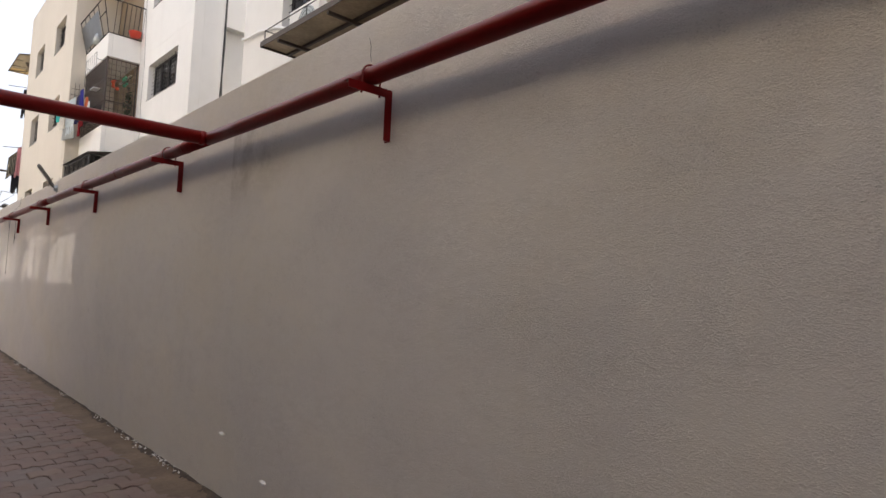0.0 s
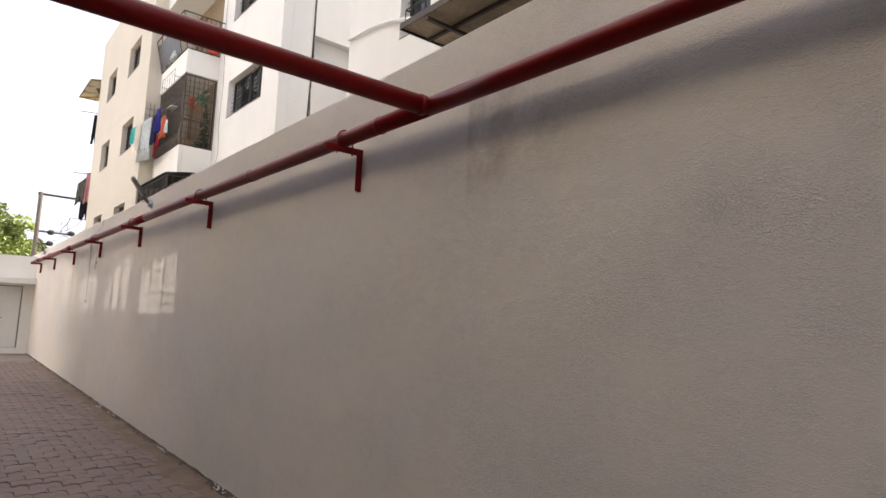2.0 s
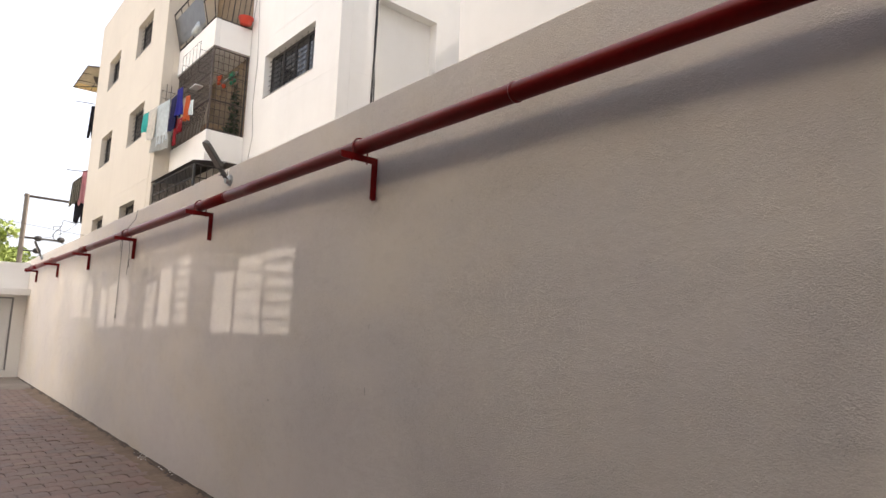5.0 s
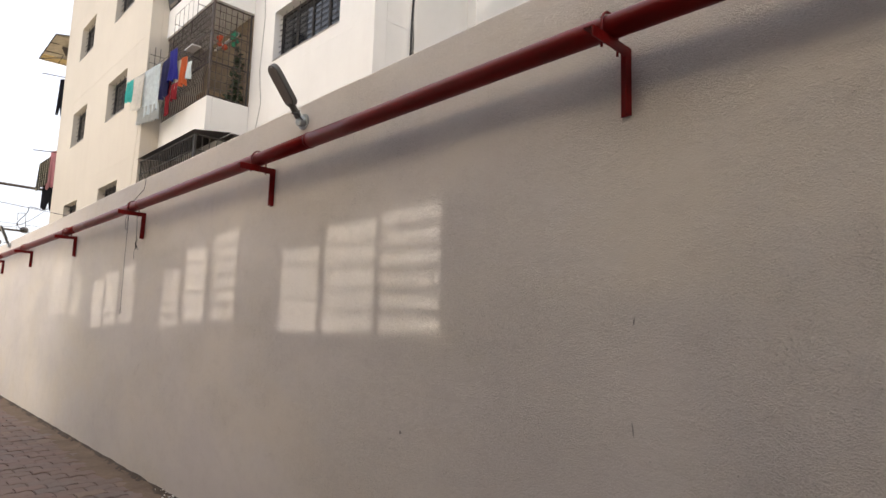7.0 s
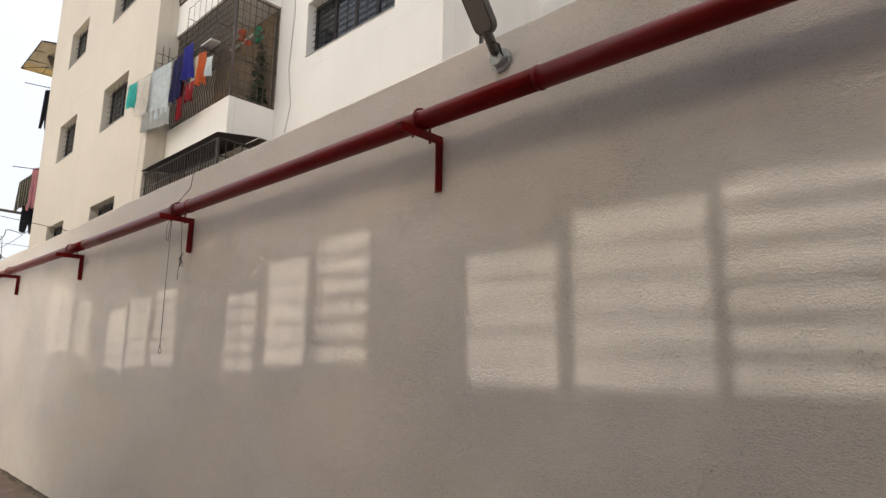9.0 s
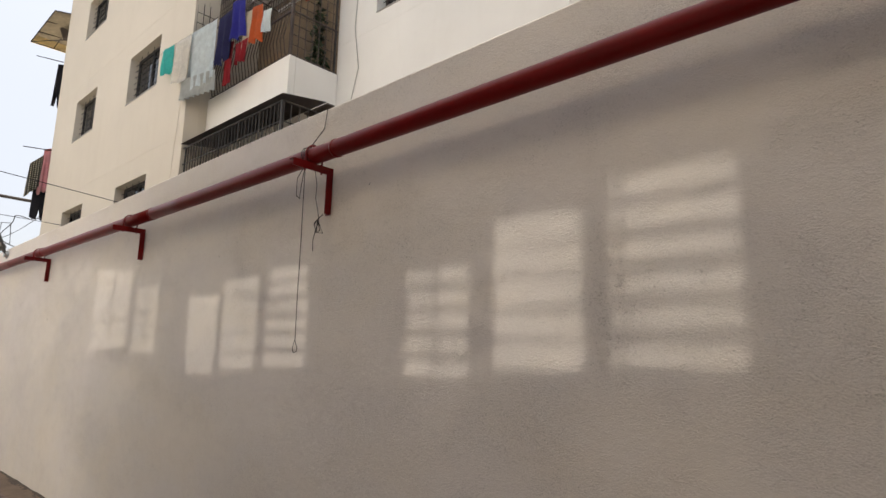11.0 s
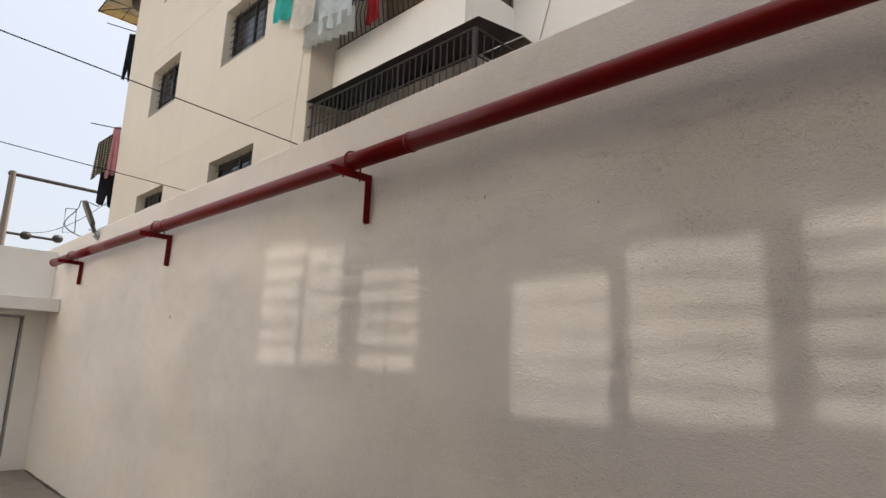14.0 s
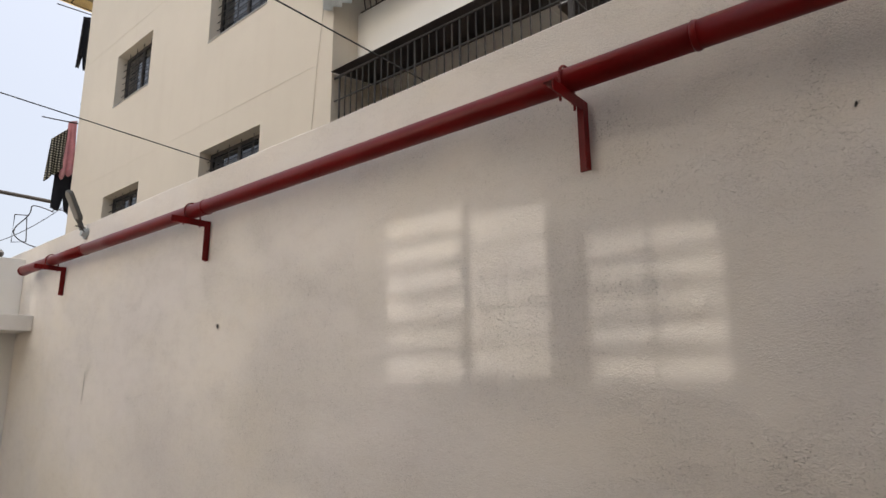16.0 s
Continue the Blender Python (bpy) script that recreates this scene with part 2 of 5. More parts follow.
def part(name, bm, material, parent, label="", smooth=False):
    ob = finish(name, bm, material, parent, smooth)
    if label:
        ob["label"] = label
    return ob


def empty(name, at=(0, 0, 0), parent=None):
    ob = new(name)
    ob.empty_display_size = 0.1
    ob.location = at
    if parent:
        ob.parent = parent
    return ob


def box(bm, x0, x1, y0, y1, z0, z1, bevel=0.0):
    m = Matrix.LocRotScale(((x0 + x1) / 2, (y0 + y1) / 2, (z0 + z1) / 2), None, (abs(x1 - x0), abs(y1 - y0), abs(z1 - z0)))
    made = bmesh.ops.create_cube(bm, size=1.0, matrix=m)
    if bevel:
        edges = {e for v in made["verts"] for e in v.link_edges}
        bmesh.ops.bevel(bm, geom=list(edges), offset=bevel, segments=2, affect='EDGES', profile=0.5)
    return bm


def boxed(*a, bevel=0.0):
    return box(bmesh.new(), *a, bevel=bevel)


def tube(bm, points, r, sides=8, closed=False):
    """A round bar along a path, mitred at its bends."""
    pts = [Vector(p) for p in points]
    rings = []
    up = None
    for i, p in enumerate(pts):
        a = pts[i - 1] if i > 0 else (pts[-1] if closed else None)
        b = pts[i + 1] if i < len(pts) - 1 else (pts[0] if closed else None)
        d = ((b - p).normalized() if b is not None else Vector()) + ((p - a).normalized() if a is not None else Vector())
        d.normalize()
        if up is None:
            up = Vector((0, 0, 1)) if abs(d.z) < 0.9 else Vector((1, 0, 0))
        side = d.cross(up).normalized()
        up = side.cross(d).normalized()
        rings.append([bm.verts.new(p + r * (math.cos(k) * side + math.sin(k) * up)) for k in (2 * math.pi * j / sides for j in range(sides))])
    n = len(rings)
    for i in range(n if closed else n - 1):
        a, b = rings[i], rings[(i + 1) % n]
        for j in range(sides):
            bm.faces.new((a[j], a[(j + 1) % sides], b[(j + 1) % sides], b[j]))
    if not closed:
        bm.faces.new(rings[0])
        bm.faces.new(rings[-1][::-1])
    return bm


def tubed(points, r, sides=8, closed=False):
    return tube(bmesh.new(), points, r, sides, closed)


def lathe(bm, origin, axis, profile, sides=16):
    """Turned shape: (distance along the axis, radius) from end to end."""
    axis = Vector(axis).normalized()
    side = axis.orthogonal().normalized()
    other = axis.cross(side)
    rings = []
    for d, r in profile:
        c = Vector(origin) + axis * d
        rings.append([bm.verts.new(c + r * (math.cos(k) * side + math.sin(k) * other)) for k in (2 * math.pi * j / sides for j in range(sides))])
    for a, b in zip(rings, rings[1:]):
        for j in range(sides):
            bm.faces.new((a[j], a[(j + 1) % sides], b[(j + 1) % sides], b[j]))
    bm.faces.new(rings[0])
    bm.faces.new(rings[-1][::-1])
    return bm


def holed(u0, u1, v0, v1, holes, place, depth):
    """A slab in the plane (u, v) with openings right through. place(u, v, w) gives the point, w from 0 to depth."""
    us = sorted({u0, u1, *(h[0] for h in holes), *(h[1] for h in holes)})
    vs = sorted({v0, v1, *(h[2] for h in holes), *(h[3] for h in holes)})
    us, vs = [u for u in us if u0 <= u <= u1], [v for v in vs if v0 <= v <= v1]
    bm = bmesh.new()
    cache = {}

    def vert(i, j, w):
        if (i, j, w) not in cache:
            cache[i, j, w] = bm.verts.new(place(us[i], vs[j], w))
        return cache[i, j, w]

    def solid(i, j):
        if not (0 <= i < len(us) - 1 and 0 <= j < len(vs) - 1):
            return False
        cu, cv = (us[i] + us[i + 1]) / 2, (vs[j] + vs[j + 1]) / 2
        return not any(h[0] < cu < h[1] and h[2] < cv < h[3] for h in holes)

    for i in range(len(us) - 1):
        for j in range(len(vs) - 1):
            if not solid(i, j):
                continue
            for w in (0, depth):
                bm.faces.new([vert(a, b, w) for a, b in ((i, j), (i + 1, j), (i + 1, j + 1), (i, j + 1))])
            for di, dj, e in ((-1, 0, ((i, j), (i, j + 1))), (1, 0, ((i + 1, j), (i + 1, j + 1))), (0, -1, ((i, j), (i + 1, j))), (0, 1, ((i, j + 1), (i + 1, j + 1)))):
                if not solid(i + di, j + dj):
                    (a, b), (c, d) = e
                    bm.faces.new((vert(a, b, 0), vert(c, d, 0), vert(c, d, depth), vert(a, b, depth)))
    return bm


def unit_bar(name, r):
    """A thin round bar one metre long along z, whose mesh all alike bars share."""
    me = bpy.data.meshes.get(name)
    if me is None:
        bm = tubed([(0, 0, 0), (0, 0, 1)], r, 6)
        bmesh.ops.recalc_face_normals(bm, faces=bm.faces)
        me = bpy.data.meshes.new(name)
        bm.to_mesh(me)
        bm.free()
    return me


def bar(a, b, r, material, parent, name="bar"):
    me = unit_bar(f"{material.name}_bar_{int(r * 10000)}", r)
    if not me.materials:
        me.materials.append(material)
    ob = new(name, me)
    a, b = Vector(a), Vector(b)
    ob.parent = parent
    ob.matrix_basis = Matrix.LocRotScale(a, (b - a).to_track_quat("Z", "Y"), (1, 1, (b - a).length))
    return ob


# ---- the setting ----
WALL_X, WALL_TOP, END_Y = 2.15, 3.11, 24.2

ground = finish("ground", boxed(-300, 300, -300, 300, -0.5, -0.12), M_EARTH)
tagged(ground, "bare earth ground reaching to the horizon", "ground", kind="structure")

bm = bmesh.new()
nseg = 120
for i in range(nseg + 1):
    y = -12.3 + (END_Y + 4 + 12.3) * i / nseg
    top = WALL_TOP + 0.08 - 0.0065 * (y - 4) + 0.012 * noise.noise((0, y * 0.35, 0)) + 0.006 * noise.noise((3, y * 2.1, 0))
    for x, z in ((WALL_X, -0.3), (WALL_X, top - 0.012), (WALL_X + 0.012, top), (WALL_X + 0.23, top + 0.005), (WALL_X + 0.23, -0.3)):
        bm.verts.new((x, y, z))
bm.verts.ensure_lookup_table()
for i in range(nseg):
    for k in range(5):
        a, b = i * 5 + k, i * 5 + (k + 1) % 5
        bm.faces.new((bm.verts[a], bm.verts[b], bm.verts[b + 5], bm.verts[a + 5]))
bm.faces.new(bm.verts[0:5])
bm.faces.new(bm.verts[nseg * 5:nseg * 5 + 5])
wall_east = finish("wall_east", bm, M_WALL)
tagged(wall_east, "long off-white rough-plastered boundary wall along the lane", "wall", kind="structure")

# Added building across the lane, never faced by the camera, sized and coloured to shape the lane's light.
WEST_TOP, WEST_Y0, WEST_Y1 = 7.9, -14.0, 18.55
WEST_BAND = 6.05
DROP = (WALL_X - WEST_X + 0.06) * BEAM_T
# (y far, y near, z low, z high, slatted) of each light patch, window by window
PANES = [
    [(11.25, 10.77, 1.50, 2.09, 0), (10.69, 10.16, 1.51, 2.21, 0), (10.10, 9.60, 1.52, 2.25, 6)],
    [(13.57, 13.16, 1.50, 2.05, 5), (13.01, 12.57, 1.55, 2.22, 0), (12.45, 11.98, 1.575, 2.33, 6)],
    [(16.02, 15.56, 1.44, 2.03, 0), (15.48, 15.01, 1.48, 2.12, 0), (14.89, 14.44, 1.52, 2.165, 6)],
    [(18.22, 17.74, 1.59, 2.40, 6), (17.69, 17.30, 1.61, 2.33, 0), (17.11, 16.63, 1.59, 2.16, 5)],
]
west_holes = [(min(p[1] for p in w) - 0.25, max(p[0] for p in w) + 0.25, 1.25 + DROP, 2.6 + DROP) for w in PANES]
# Lower wall is dark to limit bounce; the cream top reflects the sun.
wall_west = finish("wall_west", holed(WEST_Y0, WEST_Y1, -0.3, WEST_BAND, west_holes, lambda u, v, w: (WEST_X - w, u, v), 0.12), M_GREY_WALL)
tagged(finish("wall_west_parapet", holed(WEST_Y0, WEST_Y1, WEST_BAND + 0.001, WEST_TOP, west_holes, lambda u, v, w: (WEST_X - w, u, v), 0.12), M_WEST), "unseen cream parapet added to bounce sun onto the lane wall", "wall", kind="structure")
# Unseen reflector band, added to brighten the near wall and soften its shadows.
tagged(finish("trim_2", boxed(WEST_X + 0.001, WEST_X + 0.03, WEST_Y0, 7.5, 5.05, WEST_BAND - 0.002), M_WEST), "unseen cream band added to widen the bounce and soften the pipe's shadow", "band", kind="structure")
tagged(wall_west, "unseen dark grey wall added across the lane to cut bounced light", "wall", kind="structure")
bm = bmesh.new()
box(bm, WEST_X - 8, WEST_X - 0.12, WEST_Y0, WEST_Y0 + 0.2, -0.3, WEST_TOP)
box(bm, WEST_X - 8, WEST_X - 0.12, WEST_Y1 - 0.2, WEST_Y1, -0.3, WEST_TOP)
box(bm, WEST_X - 8, WEST_X - 7.8, WEST_Y0 + 0.2, WEST_Y1 - 0.2, -0.3, WEST_TOP)
box(bm, WEST_X - 8, WEST_X, WEST_Y0, WEST_Y1, WEST_TOP + 0.002, WEST_TOP + 0.2)
tagged(finish("wall_west_back", bm, M_GREY_WALL), "unseen plain outer walls closing the added building across the lane", "wall", kind="structure")

# Unseen frames: openings and slats are sized to mask the lamps into patches.
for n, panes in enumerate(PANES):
    h0, h1, v0, v1 = west_holes[n]
    holes = [(p[1], p[0], p[2] + DROP, p[3] + DROP) for p in panes]
    win = finish(f"window_{n + 1}", holed(h0, h1, v0, v1, holes, lambda u, v, w: (WEST_X - 0.05 - w, u, v), 0.02), M_ALU)
    tagged(win, "unseen aluminium sliding window with louvre slats, cut to shape the light patches", "window", kind="structure")
    for y1, y0, z0, z1, slats in panes:
        n_slat, half = (slats, 0.013) if slats else (5, 0.0014)
        for k in range(n_slat):
            z = z0 + DROP + (k + 0.98) * (z1 - z0) / n_slat
            part("slat", boxed(WEST_X - 0.068, WEST_X - 0.052, y0, y1, z - half, z + half), M_ALU, win)
        if slats == 5 or n == 1 and slats == 6:
            ym = (y0 + y1) / 2 if slats == 5 else y1 - 0.045
            part("slat", boxed(WEST_X - 0.068, WEST_X - 0.052, ym - 0.012, ym + 0.012, z0 + DROP, z1 + DROP), M_ALU, win)
    # added area lamp, all but parallel, in place of sun reflected off these panes
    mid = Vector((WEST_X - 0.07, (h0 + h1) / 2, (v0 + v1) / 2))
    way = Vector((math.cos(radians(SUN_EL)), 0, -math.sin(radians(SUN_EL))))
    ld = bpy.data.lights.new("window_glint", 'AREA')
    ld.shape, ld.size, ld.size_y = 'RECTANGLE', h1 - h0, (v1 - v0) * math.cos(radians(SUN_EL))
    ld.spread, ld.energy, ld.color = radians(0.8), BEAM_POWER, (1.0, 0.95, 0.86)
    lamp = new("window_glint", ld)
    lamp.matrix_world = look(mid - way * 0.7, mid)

# Unseen sunlit reflector, added to brighten the lane's far end.
tagged(finish("wall_yard", boxed(-7.4, -7.2, 18.9, 29.0, -0.3, 9.0), M_WHITE), "unseen white wall added to bounce sun onto the lane's far end", "wall", kind="structure")
# Unseen wall closing the lane behind the camera, added to hold back skylight.
tagged(finish("wall_south", boxed(WEST_X, WALL_X - 0.003, -12.2, -12.0, -0.3, 6.0), M_GREY_WALL), "unseen plain wall added behind the camera to block the southern sky", "wall", kind="structure")

# Low store room that closes the lane's end
door_x0, door_x1, door_z0, door_z1 = 1.23, 1.88, 0.20, 2.04
wall_north = finish("wall_north", holed(-4.5, WALL_X - 0.003, -0.3, 2.94, [(door_x0, door_x1, door_z0, door_z1)], lambda u, v, w: (u, END_Y + w, v), 0.2), M_WHITE)
tagged(wall_north, "white painted end wall of a low store room", "wall", kind="structure")
tagged(finish("trim_1", boxed(-4.5, WALL_X - 0.004, END_Y - 0.55, END_Y - 0.002, 2.09, 2.26, bevel=0.01), M_WHITE), "white concrete sunshade slab over the store room door", "sunshade", kind="structure")
bm = bmesh.new()
box(bm, -4.5, WALL_X - 0.003, END_Y + 0.202, END_Y + 4.0, 2.55, 2.7)
box(bm, -4.5, WALL_X - 0.003, END_Y + 3.8, END_Y + 4.0, -0.3, 2.548)
box(bm, -4.5, -4.3, END_Y + 0.202, END_Y + 3.798, -0.3, 2.548)
tagged(finish("roof", bm, M_CONC), "flat concrete roof of the low store room", "roof", kind="structure")
door = empty("door_1", ((door_x0 + door_x1) / 2, END_Y + 0.1, door_z0))
tagged(door, "closed white sheet-metal door of the store room", "door", kind="structure")
door_in = Matrix.Translation(-door.location)
bm = boxed(door_x0 + 0.035, door_x1 - 0.035, END_Y + 0.06, END_Y + 0.10, door_z0 + 0.012, door_z1 - 0.035, bevel=0.004)
bm.transform(door_in)
leaf = part("leaf", bm, M_DOOR, door)
bm = holed(door_x0 + 0.002, door_x1 - 0.002, door_z0 + 0.002, door_z1 - 0.002, [(door_x0 + 0.028, door_x1 - 0.028, door_z0 + 0.006, door_z1 - 0.028)], lambda u, v, w: (u, END_Y + 0.03 + w, v), 0.08)
bm.transform(door_in)
part("frame", bm, M_ALU, door)
bm = boxed(door_x0 + 0.06, door_x0 + 0.11, END_Y + 0.045, END_Y + 0.058, 1.0, 1.13, bevel=0.004)
tube(bm, [(door_x0 + 0.085, END_Y + 0.05, 1.08), (door_x0 + 0.085, END_Y + 0.0, 1.08), (door_x0 + 0.21, END_Y - 0.005, 1.075)], 0.009)
bm.transform(door_in)
part("handle", bm, M_STEEL, door, "dark lever handle")


# ---- the fire main along the wall ----
PIPE_R, PIPE_X, PIPE_Z, TEE_Y = 0.0505, 2.02, 2.765, 4.67


def pipe_z(y):
    return float(np.interp(y, [-12, 3, 9, 17, 24], [2.765, 2.765, 2.778, 2.747, 2.742]))


hydrant = empty("fire_pipe", (PIPE_X, 0, PIPE_Z))
tagged(hydrant, "red enamelled steel fire main held along the wall on brackets", "pipe")


def at_pipe(bm):
    bm.transform(Matrix.Translation((-PIPE_X, 0, -PIPE_Z)))
    return bm


def pipe_run(y0, y1):
    n = max(2, round((y1 - y0) / 0.6))
    pts = [(PIPE_X, y0 + (y1 - y0) * k / n, pipe_z(y0 + (y1 - y0) * k / n)) for k in range(n + 1)]
    return tubed(pts, PIPE_R, 32)


JOINTS = [-11.9, -0.6, TEE_Y, 10.75, 16.6, 22.0, 23.72]
for a, b in zip(JOINTS, JOINTS[1:]):
    part("pipe_length", at_pipe(pipe_run(a, b - 0.002)), M_RED, hydrant, smooth=True)
for y in (-0.6, 5.15, 7.15, 10.75, 14.05, 16.6, 19.85, 22.0):
    part("weld_collar", at_pipe(lathe(bmesh.new(), (PIPE_X, y - 0.012, pipe_z(y)), (0, 1, 0), [(0, PIPE_R + 0.0005), (0.006, PIPE_R + 0.004), (0.018, PIPE_R + 0.004), (0.024, PIPE_R + 0.0005)], 24)), M_RED, hydrant, smooth=True)
part("end_cap", at_pipe(lathe(bmesh.new(), (PIPE_X, 23.70, pipe_z(23.7)), (0, 1, 0), [(0, PIPE_R + 0.004), (0.05, PIPE_R + 0.004), (0.07, PIPE_R * 0.8), (0.078, 0.01)], 24)), M_RED, hydrant, smooth=True)
part("branch_pipe", at_pipe(lathe(bmesh.new(), (PIPE_X - 0.03, TEE_Y, PIPE_Z), (-1, 0, 0), [(0, PIPE_R + 0.002), (PIPE_X - 0.03 - WEST_X + 0.05, PIPE_R + 0.002)], 32)), M_RED, hydrant, smooth=True)
part("tee_collar", at_pipe(lathe(bmesh.new(), (PIPE_X - PIPE_R + 0.01, TEE_Y, PIPE_Z), (-1, 0, 0), [(0, PIPE_R + 0.006), (0.03, PIPE_R + 0.007), (0.04, PIPE_R + 0.002)], 24)), M_RED, hydrant, smooth=True)

BRACKETS = [-3.3, -0.45, 2.465, 5.555, 8.50, 11.43, 14.25, 17.08, 20.02, 22.83]
ARM_TOP = -PIPE_R - 0.002


def angle_bracket():
    root = empty("pipe_bracket", (WALL_X, 0, PIPE_Z + ARM_TOP))
    tagged(root, "red painted angle-iron bracket fixed to the plaster wall", "bracket", "brackets under the fire main")
    # leg on the wall, an angle section
    bm = bmesh.new()
    box(bm, -0.046, -0.002, -0.003, 0.003, -0.285, 0.0)
    box(bm, -0.008, -0.002, -0.003, 0.042, -0.285, 0.0)
    part("leg", bm, M_RED, root)
    bm = bmesh.new()
    box(bm, -0.285, -0.002, -0.003, 0.042, -0.006, -0.0005)
    box(bm, -0.285, -0.002, -0.0035, 0.0025, -0.046, -0.0005)
    part("arm", bm, M_RED, root)
    # bent rod clamp over the pipe, with its tail through the arm
    px, r = PIPE_X - WALL_X, PIPE_R + 0.008
    pts = [(px - r, 0.02, -0.05)] + [(px + r * math.cos(a), 0.02, r - 0.004 + r * math.sin(a)) for a in (math.pi - math.pi * k / 10 for k in range(11))] + [(px + r, 0.02, -0.05)]
    part("clamp", tubed(pts, 0.006, 6), M_RED, root)
    for s in (-1, 1):
        part("nut", lathe(bmesh.new(), (px + s * r, 0.02, -0.022), (0, 0, 1), [(0, 0.012), (0.012, 0.012)], 6), M_RED, root)
    return root


first = angle_bracket()
first.location.y = BRACKETS[0]
for n, y in enumerate(BRACKETS[1:]):
    copy_thing(first, pose(WALL_X, y, pipe_z(y) + ARM_TOP, 0, random.uniform(-1.0, 1.0), random.uniform(-2, 2)))


# ---- street lamps on the wall top ----
def street_lamp(y):
    root = empty("street_lamp", (WALL_X, y, 3.0))
    tagged(root, "grey flat street lamp head on a short wall arm", "street lamp", "street lamps on the wall")
    part("base_plate", lathe(bmesh.new(), (-0.002, 0, 0.0), (-1, 0, 0), [(0, 0.058), (0.012, 0.058), (0.014, 0.04), (0.05, 0.038), (0.052, 0.024)], 20), M_GALV, root, "perforated galvanised disc")
    for a in range(6):
        c, s = math.cos(a * math.pi / 3), math.sin(a * math.pi / 3)
        part("bolt", lathe(bmesh.new(), (-0.014, 0.041 * c, 0.041 * s), (-1, 0, 0), [(0, 0.006), (0.007, 0.006)], 6), M_GALV, root)
    axis = Vector((-0.60, 0.02, 0.80)).normalized()
    start = Vector((-0.05, 0, 0.02))
    part("arm", lathe(bmesh.new(), start, axis, [(0, 0.024), (0.11, 0.024), (0.115, 0.02)], 14), M_LAMP, root)
    # flat head with rounded ends and a lens set into its face
    width = Vector((0, 1, 0))
    face = axis.cross(width).normalized()
    if face.x > 0:
        face = -face

    def outline(l0, l1, w):
        pts = []
        for c, a0 in ((l1 - w, -math.pi / 2), (l0 + w * 0.8, math.pi / 2)):
            for k in range(9):
                a = a0 + math.pi * k / 8
                pts.append((c + w * math.cos(a) * (1 if c > l0 + w else 0.8), w * math.sin(a)))
        return pts

    def plate(l0, l1, w, d0, d1, shrink=0.0):
        bm = bmesh.new()
        o0, o1 = outline(l0, l1, w), outline(l0 + shrink, l1 - shrink, w - shrink)
        a = [bm.verts.new(start + axis * l + width * s + face * d0) for l, s in o0]
        b = [bm.verts.new(start + axis * l + width * s + face * d1) for l, s in o1]
        for i in range(len(a)):
            bm.faces.new((a[i], a[(i + 1) % len(a)], b[(i + 1) % len(a)], b[i]))
        bm.faces.new(a)
        bm.faces.new(b)
        return bm
    part("head", plate(0.085, 0.40, 0.058, -0.022, 0.012, 0.004), M_LAMP, root)
    part("lens", plate(0.10, 0.388, 0.046, 0.013, 0.017, 0.003), M_LENS, root, "dusty flat lens")
    part("stay", tubed([(-0.03, -0.03, -0.01), (-0.09, -0.05, 0.03), (-0.14, -0.06, 0.015)], 0.006, 6), M_STEEL, root)
    part("lead", tubed([(-0.02, 0.02, 0.03), (-0.015, 0.06, 0.06), (-0.006, 0.075, 0.10), (0.03, 0.08, 0.125)], 0.004, 6), M_CABLE, root)
    part("lead", tubed([(-0.02, 0.0, 0.04), (-0.015, 0.04, 0.075), (-0.006, 0.06, 0.11), (0.03, 0.06, 0.13)], 0.003, 6), M_WHITE_PVC, root, "white lead")
    return root


lamp_one = street_lamp(11.05)
copy_thing(lamp_one, pose(WALL_X, 22.38, 2.97, 0, 12, 2))


# ---- the flats beyond the wall ----
flats = empty("apartment_building", (4.03, 14, 0))
tagged(flats, "four-storey cream and white block of flats with caged balconies", "building")
flats_in = Matrix.Translation((-4.03, -14, 0))


def fl(name, bm, material, label="", parent=None, smooth=False):
    bm.transform(flats_in)
    return part(name, bm, material, parent or flats, label, smooth)


def fbar(a, b, r, material, parent, name="bar"):
    shift = Vector((4.03, 14, 0))
    return bar(Vector(a) - shift, Vector(b) - shift, r, material, parent, name)


FX, WX, SX = 4.03, 5.26, 4.95          # beige front, window wall, near white block
FAR_Y, BAY_Y, BAY_N, SIDE_Y, NEAR_Y = 29.15, 21.08, 18.6, 14.47, 10.85
ROOF = 12.0
near_win, far_win = (22.48, 24.0), (25.98, 27.42)
levels = [(3.71, 4.735), (6.44, 7.475), (9.11, 10.14)]
wins = [(w[0], w[1], z[0], z[1]) for z in levels for w in (near_win, far_win)]
fl("wall", holed(BAY_Y, FAR_Y, -0.3, ROOF, wins, lambda u, v, w: (FX + w, u, v), 0.24), M_BEIGE, "beige painted front wall")
fl("wall", boxed(FX + 0.002, 12, FAR_Y - 0.24, FAR_Y - 0.002, -0.3, ROOF - 0.002), M_BEIGE, "beige painted end wall")
fl("wall", boxed(FX + 0.242, WX, BAY_Y, BAY_Y + 0.24, -0.3, ROOF - 0.004), M_BEIGE, "beige painted return wall")
wa = [(15.44, 17.70, 6.55, 7.56), (15.44, 17.70, 9.22, 10.23)]
fl("wall", holed(SIDE_Y, BAY_N, -0.3, ROOF, wa, lambda u, v, w: (WX + w, u, v), 0.24), M_WHITE, "white painted wall with wide windows")
fl("wall", boxed(WX + 0.004, WX + 0.24, BAY_N + 0.002, BAY_Y - 0.002, -0.3, ROOF), M_BROWN_WALL, "brown back wall of the balconies")
niche = (6.06, 7.55, 3.5, 8.0)
